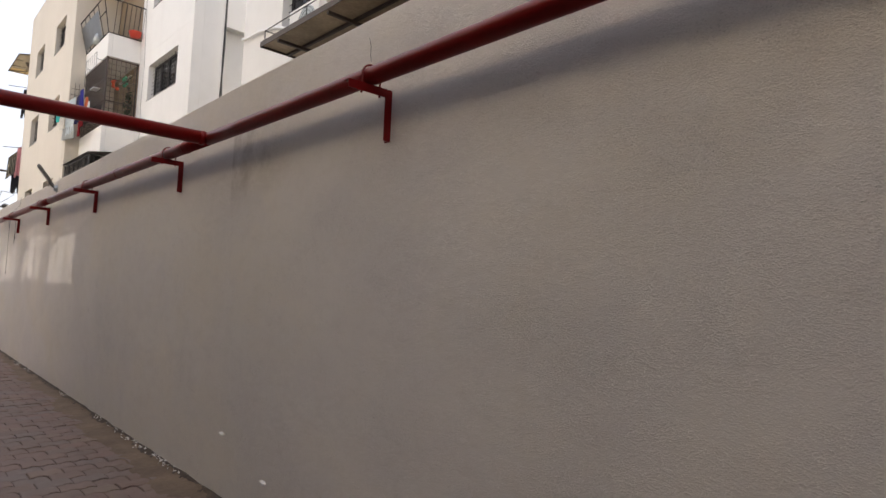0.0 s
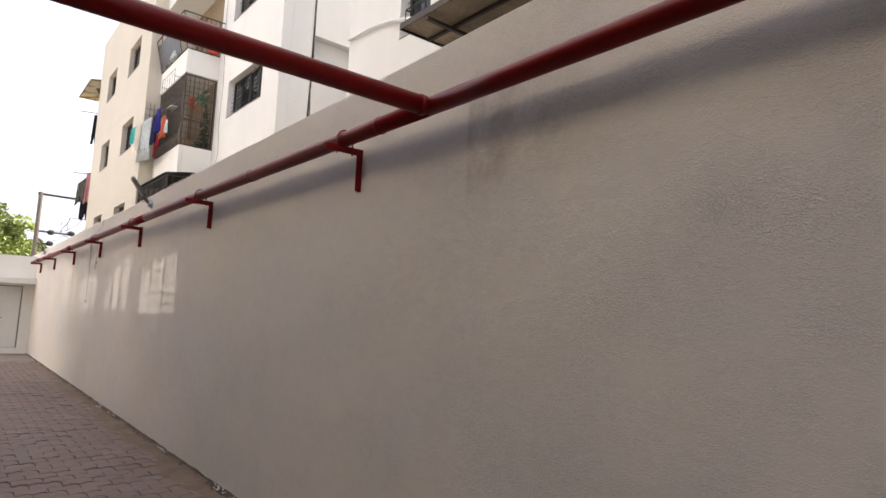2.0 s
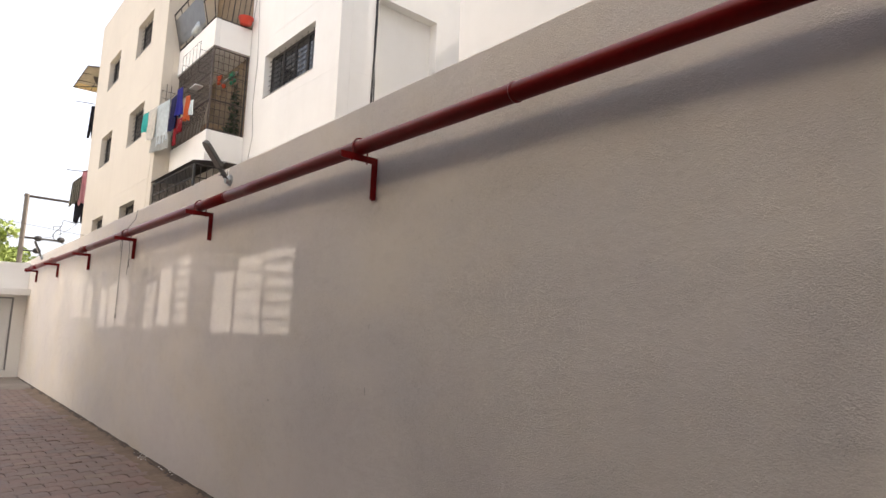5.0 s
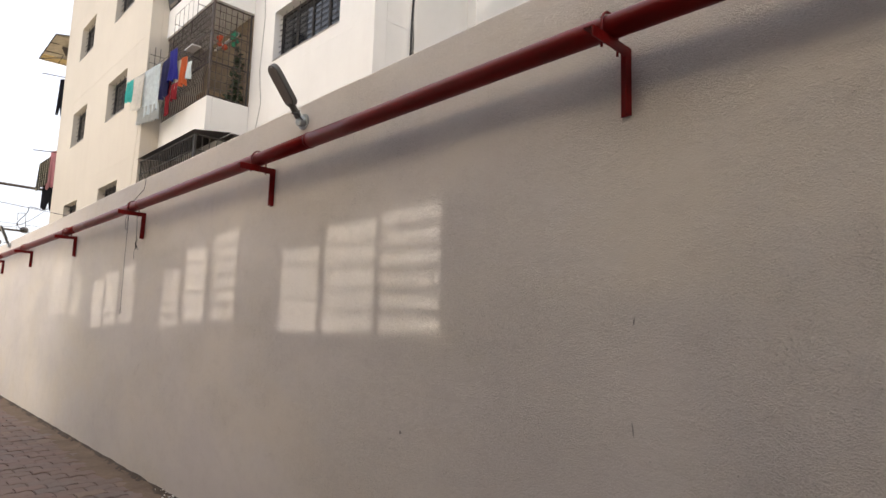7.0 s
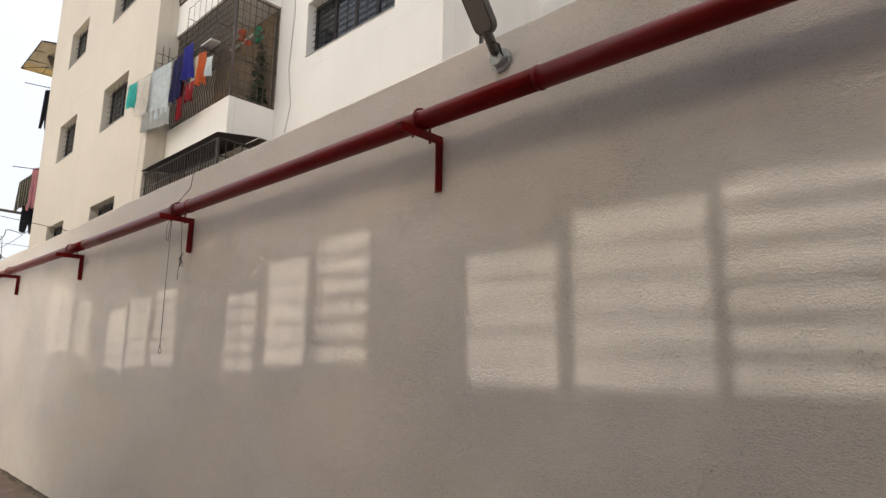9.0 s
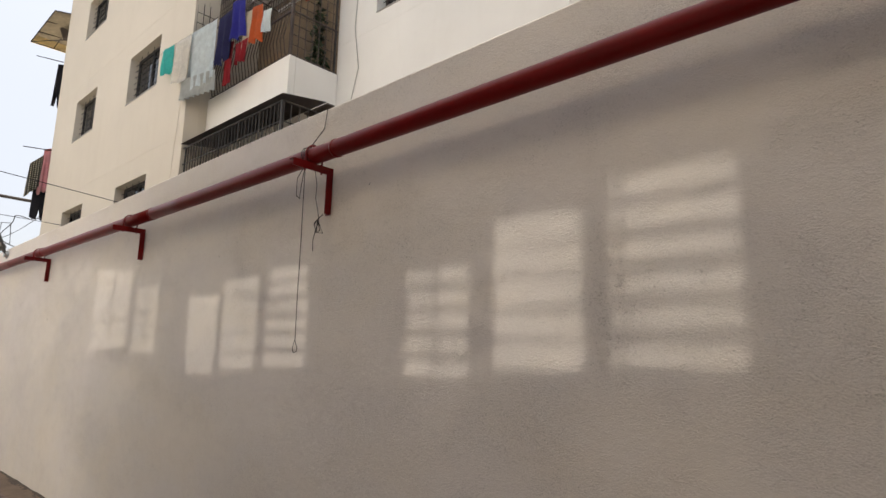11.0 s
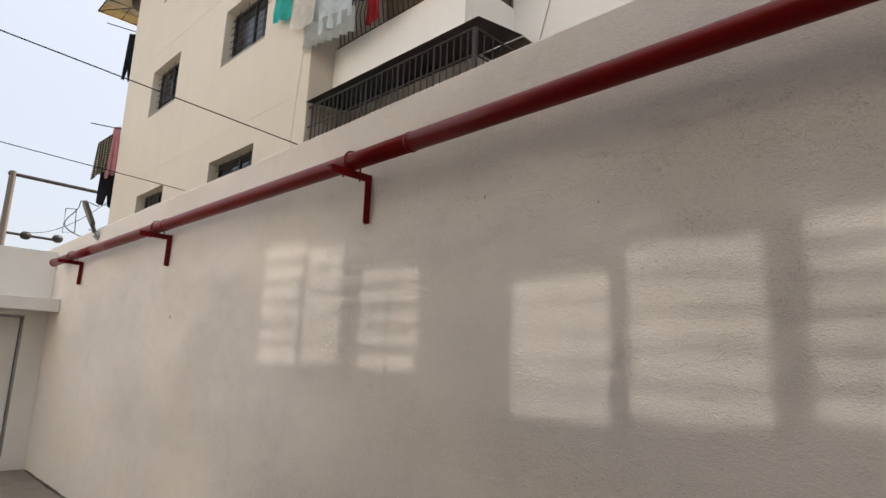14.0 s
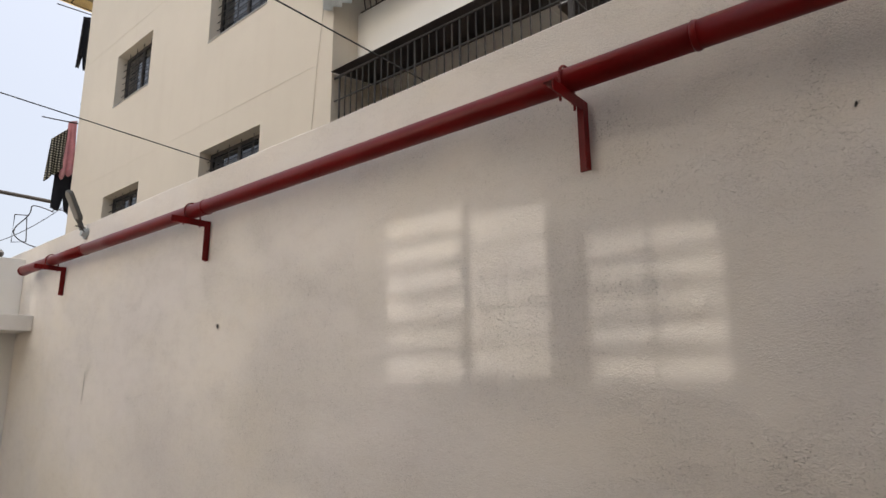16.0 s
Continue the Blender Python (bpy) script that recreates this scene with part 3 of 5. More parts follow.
fl("wall", holed(WX + 0.242, 12, -0.3, ROOF, [niche], lambda u, v, w: (u, SIDE_Y + w, v), 0.22), M_WHITE, "white painted side wall with a sunk panel")
fl("panel", boxed(niche[0] - 0.1, niche[1] + 0.1, SIDE_Y + 0.222, SIDE_Y + 0.3, niche[2] - 0.1, niche[3] + 0.1), M_WHITE)
sw = [(7.85, 9.35, 5.75, 7.0)]
# The unseen top metre is added to keep sun off the wall across.
fl("wall", holed(-9, NEAR_Y, -0.3, ROOF + 1.0, sw + [(-8.5, 7.3, 2.2, 5.3)], lambda u, v, w: (SX + w, u, v), 0.24), M_WHITE, "white painted wall of the near wing")
fl("wall", boxed(SX + 0.242, 12, NEAR_Y - 0.24, NEAR_Y - 0.002, -0.3, ROOF), M_WHITE, "white end wall of the near wing")
fl("wall", boxed(11.8, 12, NEAR_Y, SIDE_Y, -0.3, ROOF), M_WHITE, "white back wall of the light well")
fl("roof", boxed(FX + 0.25, 12, BAY_Y + 0.25, FAR_Y - 0.25, ROOF - 0.3, ROOF - 0.1), M_CONC)
fl("roof", boxed(WX + 0.25, 12, SIDE_Y + 0.25, BAY_Y, ROOF - 0.3, ROOF - 0.1), M_CONC)
fl("roof", boxed(SX + 0.25, 12, -9, NEAR_Y - 0.25, ROOF - 0.3, ROOF - 0.1), M_CONC)
fl("wall", boxed(12.002, 12.2, -9, FAR_Y, -0.3, ROOF), M_WHITE, "white back wall")
fl("wall", boxed(SX + 0.242, 11.99, -9, -8.8, -0.3, ROOF), M_WHITE, "white end wall")
# near-black panels behind the openings, standing in for the shade of unlit rooms
fl("room", boxed(FX + 0.9, FX + 1.0, BAY_Y + 0.3, FAR_Y - 0.3, 0, ROOF - 0.4), M_ROOM_SHADE)
fl("room", boxed(WX + 0.9, WX + 1.0, SIDE_Y + 0.3, BAY_N, 0, ROOF - 0.4), M_ROOM_SHADE)
fl("room", boxed(SX + 1.2, SX + 1.3, -8.7, NEAR_Y - 0.3, 0, ROOF - 0.4), M_ROOM_SHADE)
# plaster grooves and joint bands
for z in (6.32, 7.95, 9.0):
    fl("joint_band", boxed(WX - 0.003, WX - 0.0005, SIDE_Y, BAY_N - 0.02, z, z + 0.008), M_WHITE)
    fl("joint_band", boxed(WX - 0.006, 6.08, SIDE_Y - 0.003, SIDE_Y - 0.0005, z, z + 0.008), M_WHITE)
for z in (5.15, 7.86, 10.55):
    fl("joint_band", boxed(FX - 0.003, FX - 0.0005, BAY_Y + 0.01, FAR_Y - 0.01, z, z + 0.006), M_BEIGE)


def flat_window(x, y0, y1, z0, z1, panels, grid=0.13, depth=0.17):
    """A sliding window deep in its opening, with a welded grille before it."""
    w, t = x + depth, 0.05
    holes = []
    step = (y1 - y0 - t) / panels
    for k in range(panels):
        holes.append((y0 + t + k * step, y0 + (k + 1) * step, z0 + t, z1 - t))
    frame_ob = fl("window", holed(y0 + 0.002, y1 - 0.002, z0 + 0.002, z1 - 0.002, holes, lambda u, v, d: (w + d, u, v), 0.05), M_STEEL, "dark aluminium sliding window")
    for h in holes:
        fl("pane", boxed(w + 0.02, w + 0.028, h[0] - 0.003, h[1] + 0.003, h[2] - 0.003, h[3] + 0.003), M_GLASS, parent=frame_ob)
    fl("sill", boxed(x - 0.012, x + depth - 0.002, y0 + 0.003, y1 - 0.003, z0 + 0.0015, z0 + 0.022, bevel=0.004), M_CONC, parent=frame_ob)
    g = x + depth - 0.05
    n = round((z1 - z0) / grid)
    for k in range(1, n):
        z = z0 + (z1 - z0) * k / n
        fbar((g, y0 + 0.01, z), (g, y1 - 0.01, z), 0.006, M_STEEL, frame_ob)
    n = round((y1 - y0) / (grid * 2.2))
    for k in range(1, n):
        y = y0 + (y1 - y0) * k / n
        fbar((g - 0.012, y, z0 + 0.02), (g - 0.012, y, z1 - 0.01), 0.006, M_STEEL, frame_ob)
    return frame_ob


for y0, y1, z0, z1 in wins:
    flat_window(FX, y0, y1, z0, z1, 2)
for y0, y1, z0, z1 in wa:
    flat_window(WX, y0, y1, z0, z1, 4, 0.11)
flat_window(SX, *sw[0], 3, 0.12)

# balconies of the bay, a storey apart
BX = 4.40


def balcony(z0, z1, name_label):
    bm = bmesh.new()
    box(bm, BX, BX + 0.11, BAY_N - 0.03, BAY_Y - 0.003, z0, z1, bevel=0.006)
    ob = fl("balcony", bm, M_WHITE, name_label)
    fl("parapet", boxed(BX + 0.112, WX - 0.003, BAY_N - 0.028, BAY_N + 0.08, z0 + 0.002, z1 - 0.002, bevel=0.006), M_WHITE, parent=ob)
    fl("slab", boxed(BX + 0.112, WX - 0.003, BAY_N + 0.082, BAY_Y - 0.005, z0 + 0.002, z0 + 0.14), M_WHITE, parent=ob)
    return ob


low = balcony(5.10, 5.86, "cream balcony front with a dark steel cage above")
mid = balcony(7.84, 8.50, "cream balcony front with an outward leaning railing")
top = balcony(10.50, 11.15, "cream balcony front under a railing")
fl("slab", boxed(BX + 0.112, WX - 0.003, BAY_N - 0.03, BAY_Y - 0.005, 13.0, 13.15), M_WHITE, "balcony roof slab")

# cage of the lower balcony
cage = fl("cage", boxed(BX + 0.01, BX + 0.05, BAY_N - 0.01, BAY_N + 0.03, 5.862, 7.838), M_BROWN_STEEL, "dark brown welded balcony cage")
CY0, CY1 = BAY_N + 0.01, BAY_Y - 0.03
gx, gy = BX + 0.03, BAY_N + 0.01
for z, r in ((5.89, 0.014), (6.58, 0.018), (7.22, 0.012), (7.80, 0.016)):
    fbar((gx, CY0, z), (gx, CY1, z), r, M_BROWN_STEEL, cage, "rail")
    fbar((gx, gy, z), (WX - 0.01, gy, z), r, M_BROWN_STEEL, cage, "rail")
for k in range(1, 26):
    y = CY0 + (CY1 - CY0) * k / 26
    fbar((gx - 0.02, y, 5.88), (gx - 0.07, y, 6.15), 0.008, M_BROWN_STEEL, cage, "baluster")
    fbar((gx - 0.07, y, 6.15), (gx, y, 6.58), 0.008, M_BROWN_STEEL, cage, "baluster")
for k in range(1, 34):
    y = CY0 + (CY1 - CY0) * k / 34
    fbar((gx, y, 6.58), (gx, y, 7.80), 0.006, M_BROWN_STEEL, cage)
for k in range(1, 9):
    z = 6.58 + 1.22 * k / 9
    fbar((gx + 0.012, CY0, z), (gx + 0.012, CY1, z), 0.006, M_BROWN_STEEL, cage)
for k in range(1, 12):
    z = 5.89 + 1.92 * k / 12
    fbar((gx, gy, z), (WX - 0.01, gy, z), 0.006, M_BROWN_STEEL, cage)
for k in range(1, 7):
    x = gx + (WX - gx) * k / 7
    fbar((x, gy - 0.01, 5.87), (x, gy - 0.01, 7.82), 0.007, M_BROWN_STEEL, cage)
fbar((WX - 0.05, gy, 5.87), (WX - 0.05, gy, 7.82), 0.018, M_STEEL, cage, "rail")
# Thin see-through dark sheet just inside the cage's upper front.
net = fl("net", boxed(gx + 0.02, gx + 0.022, CY0, CY1, 6.6, 7.79), M_DARK_VEIL, "faint see-through dark sheet behind the cage bars", parent=cage)
# small drying rack that sticks out of the cage, and the corner mesh
RK0, RK1 = 18.90, 20.10
rack = fl("drying_rack", tubed([(4.22, RK0, 7.24), (4.22, RK1, 7.24), (4.22, RK1, 7.98), (4.22, RK0, 7.98)], 0.006, 6, True), M_STEEL, "small steel rack hung on the cage")
for k in range(1, 5):
    y = RK0 + (RK1 - RK0) * k / 5
    fbar((4.22, y, 7.24), (4.22, y, 7.98), 0.004, M_STEEL, rack)
for y in (RK0, RK1):
    for z in (7.24, 7.78):
        fbar((4.22, y, z), (4.42, y, z), 0.007, M_STEEL, rack)
mesh_panel = fl("corner_mesh", tubed([(4.06, 21.05, 6.6), (4.39, 21.05, 6.6), (4.39, 21.05, 7.55), (4.06, 21.05, 7.55)], 0.009, 6, True), M_STEEL)
for k in range(1, 5):
    fbar((4.06, 21.05, 6.6 + 0.19 * k), (4.39, 21.05, 6.6 + 0.19 * k), 0.006, M_STEEL, mesh_panel)
for k in range(1, 3):
    fbar((4.06 + 0.11 * k, 21.05, 6.6), (4.06 + 0.11 * k, 21.05, 7.55), 0.006, M_STEEL, mesh_panel)

# leaning railing of the middle balcony
lean = 0.22
rail_mid = fl("railing", tubed([(BX - lean, BAY_Y - 0.05, 9.42), (BX - lean, BAY_N - lean, 9.42), (WX + 0.1, BAY_N - lean, 9.42)], 0.018, 8), M_STEEL, "dark steel railing leaning outwards")
fbar((BX, BAY_Y - 0.05, 8.53), (BX, BAY_N, 8.53), 0.014, M_STEEL, rail_mid, "rail")
fbar((BX, BAY_N, 8.53), (WX, BAY_N, 8.53), 0.014, M_STEEL, rail_mid, "rail")
fbar((BX - lean * 0.6, BAY_N - lean * 0.6, 9.05), (BX - lean * 0.6, BAY_Y - 0.05, 9.05), 0.012, M_STEEL, rail_mid, "rail")
for k in range(6):
    y = BAY_N + (BAY_Y - 0.05 - BAY_N) * k / 5
    fbar((BX, y, 8.5), (BX - lean, y - (lean if k == 0 else 0), 9.42), 0.012, M_STEEL, rail_mid, "post")
for k in range(1, 8):
    x = BX + (WX - BX) * k / 7
    fbar((x, BAY_N, 8.5), (x, BAY_N - lean, 9.42), 0.008 if k % 3 else 0.013, M_STEEL, rail_mid, "post")
bm = bmesh.new()
va = [bm.verts.new(p) for p in ((BX - 0.05, BAY_N + 0.5, 8.58), (BX - 0.05, BAY_Y - 0.1, 8.58), (BX - 0.2, BAY_Y - 0.1, 9.25), (BX - 0.2, BAY_N + 0.5, 9.25))]
bm.faces.new(va)
bmesh.ops.solidify(bm, geom=bm.faces[:], thickness=0.01)
fl("sheet", bm, M_ALU, "grey sheet tied to the railing", parent=rail_mid)
rail_top = fl("railing", tubed([(BX - 0.15, BAY_Y - 0.05, 11.95), (BX - 0.15, BAY_N - 0.1, 11.95), (WX, BAY_N - 0.1, 11.95)], 0.016, 8), M_STEEL, "dark steel railing")
for k in range(14):
    y = BAY_N + (BAY_Y - 0.05 - BAY_N) * k / 13
    fbar((BX + 0.02, y, 11.15), (BX - 0.15, y, 11.95), 0.009, M_STEEL, rail_top, "baluster")

# ground-floor cage with its sheet roof
CX, CN = 4.07, 18.1
gcage = fl("ground_cage", boxed(CX - 0.02, CX + 0.02, CN - 0.02, CN + 0.02, 2.4, 4.90), M_STEEL, "dark ground-floor balcony cage with a sheet roof")
bm = bmesh.new()
rv = [bm.verts.new(p) for p in ((CX - 0.07, CN - 0.10, 4.955), (CX - 0.07, BAY_Y - 0.01, 4.955), (BX + 0.3, BAY_Y - 0.01, 5.06), (BX + 0.3, CN - 0.10, 5.06))]
bm.faces.new(rv)
bmesh.ops.solidify(bm, geom=bm.faces[:], thickness=0.02)
fl("sheet_roof", bm, M_DARK_TIN, parent=gcage)
fl("sheet_roof", boxed(BX + 0.302, WX - 0.005, CN - 0.1, BAY_N - 0.04, 5.03, 5.05), M_DARK_TIN, parent=gcage)
for z, r in ((4.90, 0.016), (4.62, 0.01), (4.30, 0.012), (3.6, 0.012)):
    fbar((CX, CN, z), (CX, BAY_Y - 0.01, z), r, M_STEEL, gcage, "rail")
    fbar((CX, CN, z), (WX - 0.01, CN, z), r, M_STEEL, gcage, "rail")
for k in range(1, 31):
    y = CN + (BAY_Y - CN) * k / 31
    fbar((CX, y, 3.0), (CX, y, 4.90), 0.012 if k % 6 == 0 else 0.007, M_STEEL, gcage)
for k in range(1, 9):
    x = CX + (WX - CX) * k / 9
    fbar((x, CN, 3.0), (x, CN, 4.90), 0.007, M_STEEL, gcage)
fl("inner_sheet", boxed(CX + 0.35, CX + 0.37, CN + 0.15, BAY_Y - 0.1, 2.4, 4.6), M_DARK_TIN, "dark boards behind the bars", parent=gcage)

# near wing: caged ground-floor balcony under a metal platform
PX, PY, PZ = 3.76, 7.57, 4.89
plat = fl("platform", boxed(PX, 4.44, -8.5, PY, PZ, PZ + 0.012), M_TIN, "stained sheet-metal platform on a steel frame")
fl("edge_angle", boxed(PX - 0.006, PX - 0.0005, -8.5, PY + 0.006, PZ - 0.03, PZ + 0.045), M_BROWN_STEEL, parent=plat)
fl("edge_angle", boxed(PX, SX - 0.004, PY + 0.0005, PY + 0.006, PZ - 0.03, PZ + 0.03), M_BROWN_STEEL, parent=plat)
for x in (4.15, 4.55):
    fl("runner", boxed(x, x + 0.035, -8.5, PY - 0.01, PZ - 0.04, PZ - 0.001), M_BROWN_STEEL, parent=plat)
for k in range(9):
    y = PY - 0.5 - k * 1.2
    fl("joist", boxed(PX + 0.01, SX - 0.004, y, y + 0.04, PZ - 0.08, PZ - 0.042), M_BROWN_STEEL, parent=plat)
lower = fl("lower_railing", tubed([(4.42, -8.4, 4.66), (4.42, PY - 0.1, 4.66), (SX - 0.01, PY - 0.1, 4.66)], 0.016, 8), M_ALU, "grey tube railing under the platform")
for z in (4.48, 4.2, 3.9):
    fbar((4.42, -8.4, z), (4.42, PY - 0.1, z), 0.013, M_ALU, lower, "rail")
    fbar((4.42, PY - 0.1, z), (SX - 0.01, PY - 0.1, z), 0.013, M_ALU, lower, "rail")
for k in range(9):
    y = PY - 0.1 - k * 1.2
    for d in (0, 0.09):
        fbar((4.42, y - d, 3.0), (4.42, y - d, PZ - 0.03), 0.014, M_STEEL, lower, "post")
guard = fl("platform_guard", tubed([(PX + 0.03, -2, PZ + 0.2), (PX + 0.03, PY - 0.05, PZ + 0.2), (SX - 0.3, PY - 0.05, PZ + 0.2)], 0.008, 6), M_STEEL)
for k in range(6):
    fbar((PX + 0.03, PY - 0.05 - k * 1.1, PZ + 0.012), (PX + 0.03, PY - 0.05 - k * 1.1, PZ + 0.2), 0.007, M_STEEL, guard, "post")

# far end balconies
for z0, z1 in ((4.85, 5.62), (7.50, 8.12)):
    ob = fl("balcony", boxed(4.22, 6.5, 29.45, 29.55, z0, z1, bevel=0.006), M_WHITE, "white end balcony front hung with washing")
    fl("parapet", boxed(4.22, 4.32, FAR_Y, 29.448, z0, z1, bevel=0.006), M_WHITE, parent=ob)
    fl("slab", boxed(4.322, 6.5, FAR_Y, 29.448, z0, z0 + 0.13), M_WHITE, parent=ob)
    fbar((4.26, 29.5, z1), (4.26, 29.5, z1 + 1.75), 0.02, M_STEEL, ob, "post")
    fbar((3.45, 29.4, z1 + 1.05), (4.3, 29.4, z1 + 1.12), 0.012, M_STEEL, ob, "rod")
    fbar((4.26, FAR_Y, z1 + 0.45), (4.26, 29.5, z1 + 0.45), 0.012, M_STEEL, ob, "rail")
    for k in range(4):
        fbar((4.26, FAR_Y + 0.08 * k + 0.04, z1), (4.26, FAR_Y + 0.08 * k + 0.04, z1 + 0.45), 0.008, M_STEEL, ob)
# yellow awning over the top end window
awn = fl("awning", boxed(3.92, 4.3, FAR_Y + 0.002, FAR_Y + 0.14, 10.42, 10.66, bevel=0.01), plain("red_box_paint", (0.42, 0.06, 0.035), 0.6), "yellow sheet awning with a red box at its hinge")
bm = bmesh.new()
av = [bm.verts.new(p) for p in ((3.47, FAR_Y + 0.05, 10.22), (5.6, FAR_Y + 0.05, 10.66), (5.6, FAR_Y + 1.8, 9.97), (3.36, FAR_Y + 1.8, 9.92))]
bm.faces.new(av)
bmesh.ops.solidify(bm, geom=bm.faces[:], thickness=0.008)
fl("sheet", bm, M_GREY_SHEET, "tan grey plastic sheet", parent=awn)
bm = bmesh.new()
bm.faces.new([bm.verts.new(p) for p in ((3.38, FAR_Y + 1.45, 9.965), (5.6, FAR_Y + 1.45, 10.095), (5.6, FAR_Y + 1.85, 9.935), (3.35, FAR_Y + 1.85, 9.895))])
bmesh.ops.solidify(bm, geom=bm.faces[:], thickness=0.006)
fl("edge_strip", bm, M_YELLOW, "bright yellow strip along the awning's edge", parent=awn)
bm = bmesh.new()
bm.faces.new([bm.verts.new(p) for p in ((3.78, FAR_Y + 0.75, 10.10), (4.15, FAR_Y + 0.06, 10.32), (5.55, FAR_Y + 0.06, 10.60), (5.55, FAR_Y + 1.70, 9.95), (3.98, FAR_Y + 1.15, 9.99))])
bmesh.ops.solidify(bm, geom=bm.faces[:], thickness=0.006)
fl("dark_sheet", bm, M_DARK_TIN, "dark patch of sheet under the awning", parent=awn)
for k in range(5):
    f = k / 4
    fbar((3.47 + 2.13 * f, FAR_Y + 0.05, 10.20 + 0.44 * f), (3.36 + 2.24 * f, FAR_Y + 1.8, 9.90 + 0.05 * f), 0.014, M_STEEL, awn, "rib")
for k in range(4):
    f = k / 3
    fbar((3.47 - 0.11 * f, FAR_Y + 0.05 + 1.75 * f, 10.20 - 0.30 * f), (5.6, FAR_Y + 0.05 + 1.75 * f, 10.64 - 0.69 * f), 0.014, M_STEEL, awn, "purlin")
fbar((3.36, FAR_Y + 1.8, 9.9), (4.05, FAR_Y + 0.02, 9.6), 0.014, M_STEEL, awn, "strut")
awn.location = (0.2, 0, 0.28)

# cables on the facade
fl("conduit", tubed([(6.02, SIDE_Y - 0.03, 3.0), (5.99, SIDE_Y - 0.03, 5.8), (6.03, SIDE_Y - 0.03, 7.4), (6.01, SIDE_Y - 0.03, ROOF)], 0.022, 8), M_CABLE, "black cable bundle down the wall")
fl("conduit", tubed([(6.05, SIDE_Y - 0.03, 3.0), (6.04, SIDE_Y - 0.03, 6.2), (6.0, SIDE_Y - 0.03, 7.0), (6.05, SIDE_Y - 0.03, ROOF)], 0.012, 6), M_CABLE)
fl("cable", tubed([(WX - 0.01, 18.15, 3.2), (WX - 0.01, 18.2, 5.3), (WX - 0.01, 18.05, 5.8), (WX - 0.01, 18.18, 6.5), (WX - 0.01, 18.1, 7.6), (WX - 0.01, 18.3, 9.6), (WX - 0.01, 18.25, ROOF)], 0.006, 6), M_CONC)
fl("cable", tubed([(FX - 0.01, 21.5, 3.0), (FX - 0.01, 21.35, 5.1), (FX - 0.012, 21.18, 6.5)], 0.004, 6), M_BEIGE)


# ---- washing ----
def garment(name, label, material, a, b, drop, folds=3, flare=0.0, split=0.0, category="garment", bottom=None):
    """A cloth hung over a line from a to b, with folds, an uneven hem and thickness."""
    a, b = Vector(a), Vector(b)
    n, m = 14, 10
    along = (b - a)
    out = along.cross(Vector((0, 0, 1))).normalized()
    seed = random.random() * 50
    bm = bmesh.new()
    grid = []
    for j in range(m + 1):
        v = j / m
        row = []
        for i in range(n + 1):
            u = i / n
            p = a.lerp(b, u)
            hem = drop * (1 + 0.12 * noise.noise((u * 3, seed, 0)) - split * max(0, 1 - abs(u - 0.5) * 8))
            spread = 1 + flare * v
            p = a.lerp(b, 0.5 + (u - 0.5) * spread)
            p = p + Vector((0, 0, -hem * v)) + out * (0.035 * v * math.sin(u * math.pi * 2 * folds + seed) + 0.03 * v * noise.noise((u * 2, v * 2, seed)))
            row.append(bm.verts.new(p))
        grid.append(row)
    for j in range(m):
        for i in range(n):
            bm.faces.new((grid[j][i], grid[j][i + 1], grid[j + 1][i + 1], grid[j + 1][i]))
    bmesh.ops.solidify(bm, geom=bm.faces[:], thickness=0.008)
    ob = finish(name, bm, material, smooth=True)
    return tagged(ob, label, category, "washing on the line")


C_CYAN, C_WHITE, C_NAVY = cloth("cyan_cloth", (0.05, 0.52, 0.47)), cloth("pale_blue_cloth", (0.74, 0.80, 0.80)), cloth("navy_cloth", (0.02, 0.02, 0.09))
C_PALE = cloth("pale_cream_cloth", (0.82, 0.78, 0.70))
C_BLUE, C_RED, C_CREAM = cloth("royal_blue_cloth", (0.03, 0.03, 0.30)), cloth("red_cloth", (0.33, 0.012, 0.02)), cloth("cream_cloth", (0.62, 0.55, 0.42))
C_ORANGE, C_PINK, C_DARK = cloth("orange_cloth", (0.62, 0.13, 0.035)), cloth("pink_cloth", (0.62, 0.33, 0.35)), cloth("black_cloth", (0.018, 0.018, 0.024))

line_x = 3.94
lines = finish("clothes_line", tubed([(line_x + 0.08, 22.45, 7.0), (line_x, 22.0, 6.93), (line_x, 21.4, 6.88), (line_x + 0.09, 20.6, 6.91), (line_x + 0.14, 19.7, 6.96), (line_x + 0.14, 18.8, 6.66), (line_x + 0.14, 18.55, 6.5)], 0.004, 6), M_CORD)
tagged(lines, "thin cord clothes line along the balcony", "clothes line")
finish("line_arm", tubed([(BX, 19.0, 6.7), (line_x + 0.12, 19.0, 6.74)], 0.008, 6), M_STEEL, lines)
garment("towel", "small cyan towel on a clothes line", C_CYAN, (3.92, 22.00, 6.92), (3.93, 21.56, 6.88), 0.50, 2, 0.1)
garment("towel", "cream towel on a clothes line", C_PALE, (3.93, 21.48, 6.88), (3.96, 20.94, 6.86), 0.80, 2)
garment("bed_sheet", "pale blue bed sheet on a clothes line", C_WHITE, (3.98, 20.98, 6.90), (4.06, 20.26, 6.93), 1.08, 4, 0.08)
garment("shawl", "pale grey thin shawl hanging below the sheets", cloth("pale_grey_cloth", (0.50, 0.51, 0.48)), (3.96, 21.22, 6.12), (4.06, 20.18, 6.02), 0.36, 7)
garment("trousers", "navy trousers hung on a clothes line", C_NAVY, (4.08, 20.22, 6.90), (4.09, 19.76, 6.94), 0.86, 2, 0.0, 0.3)
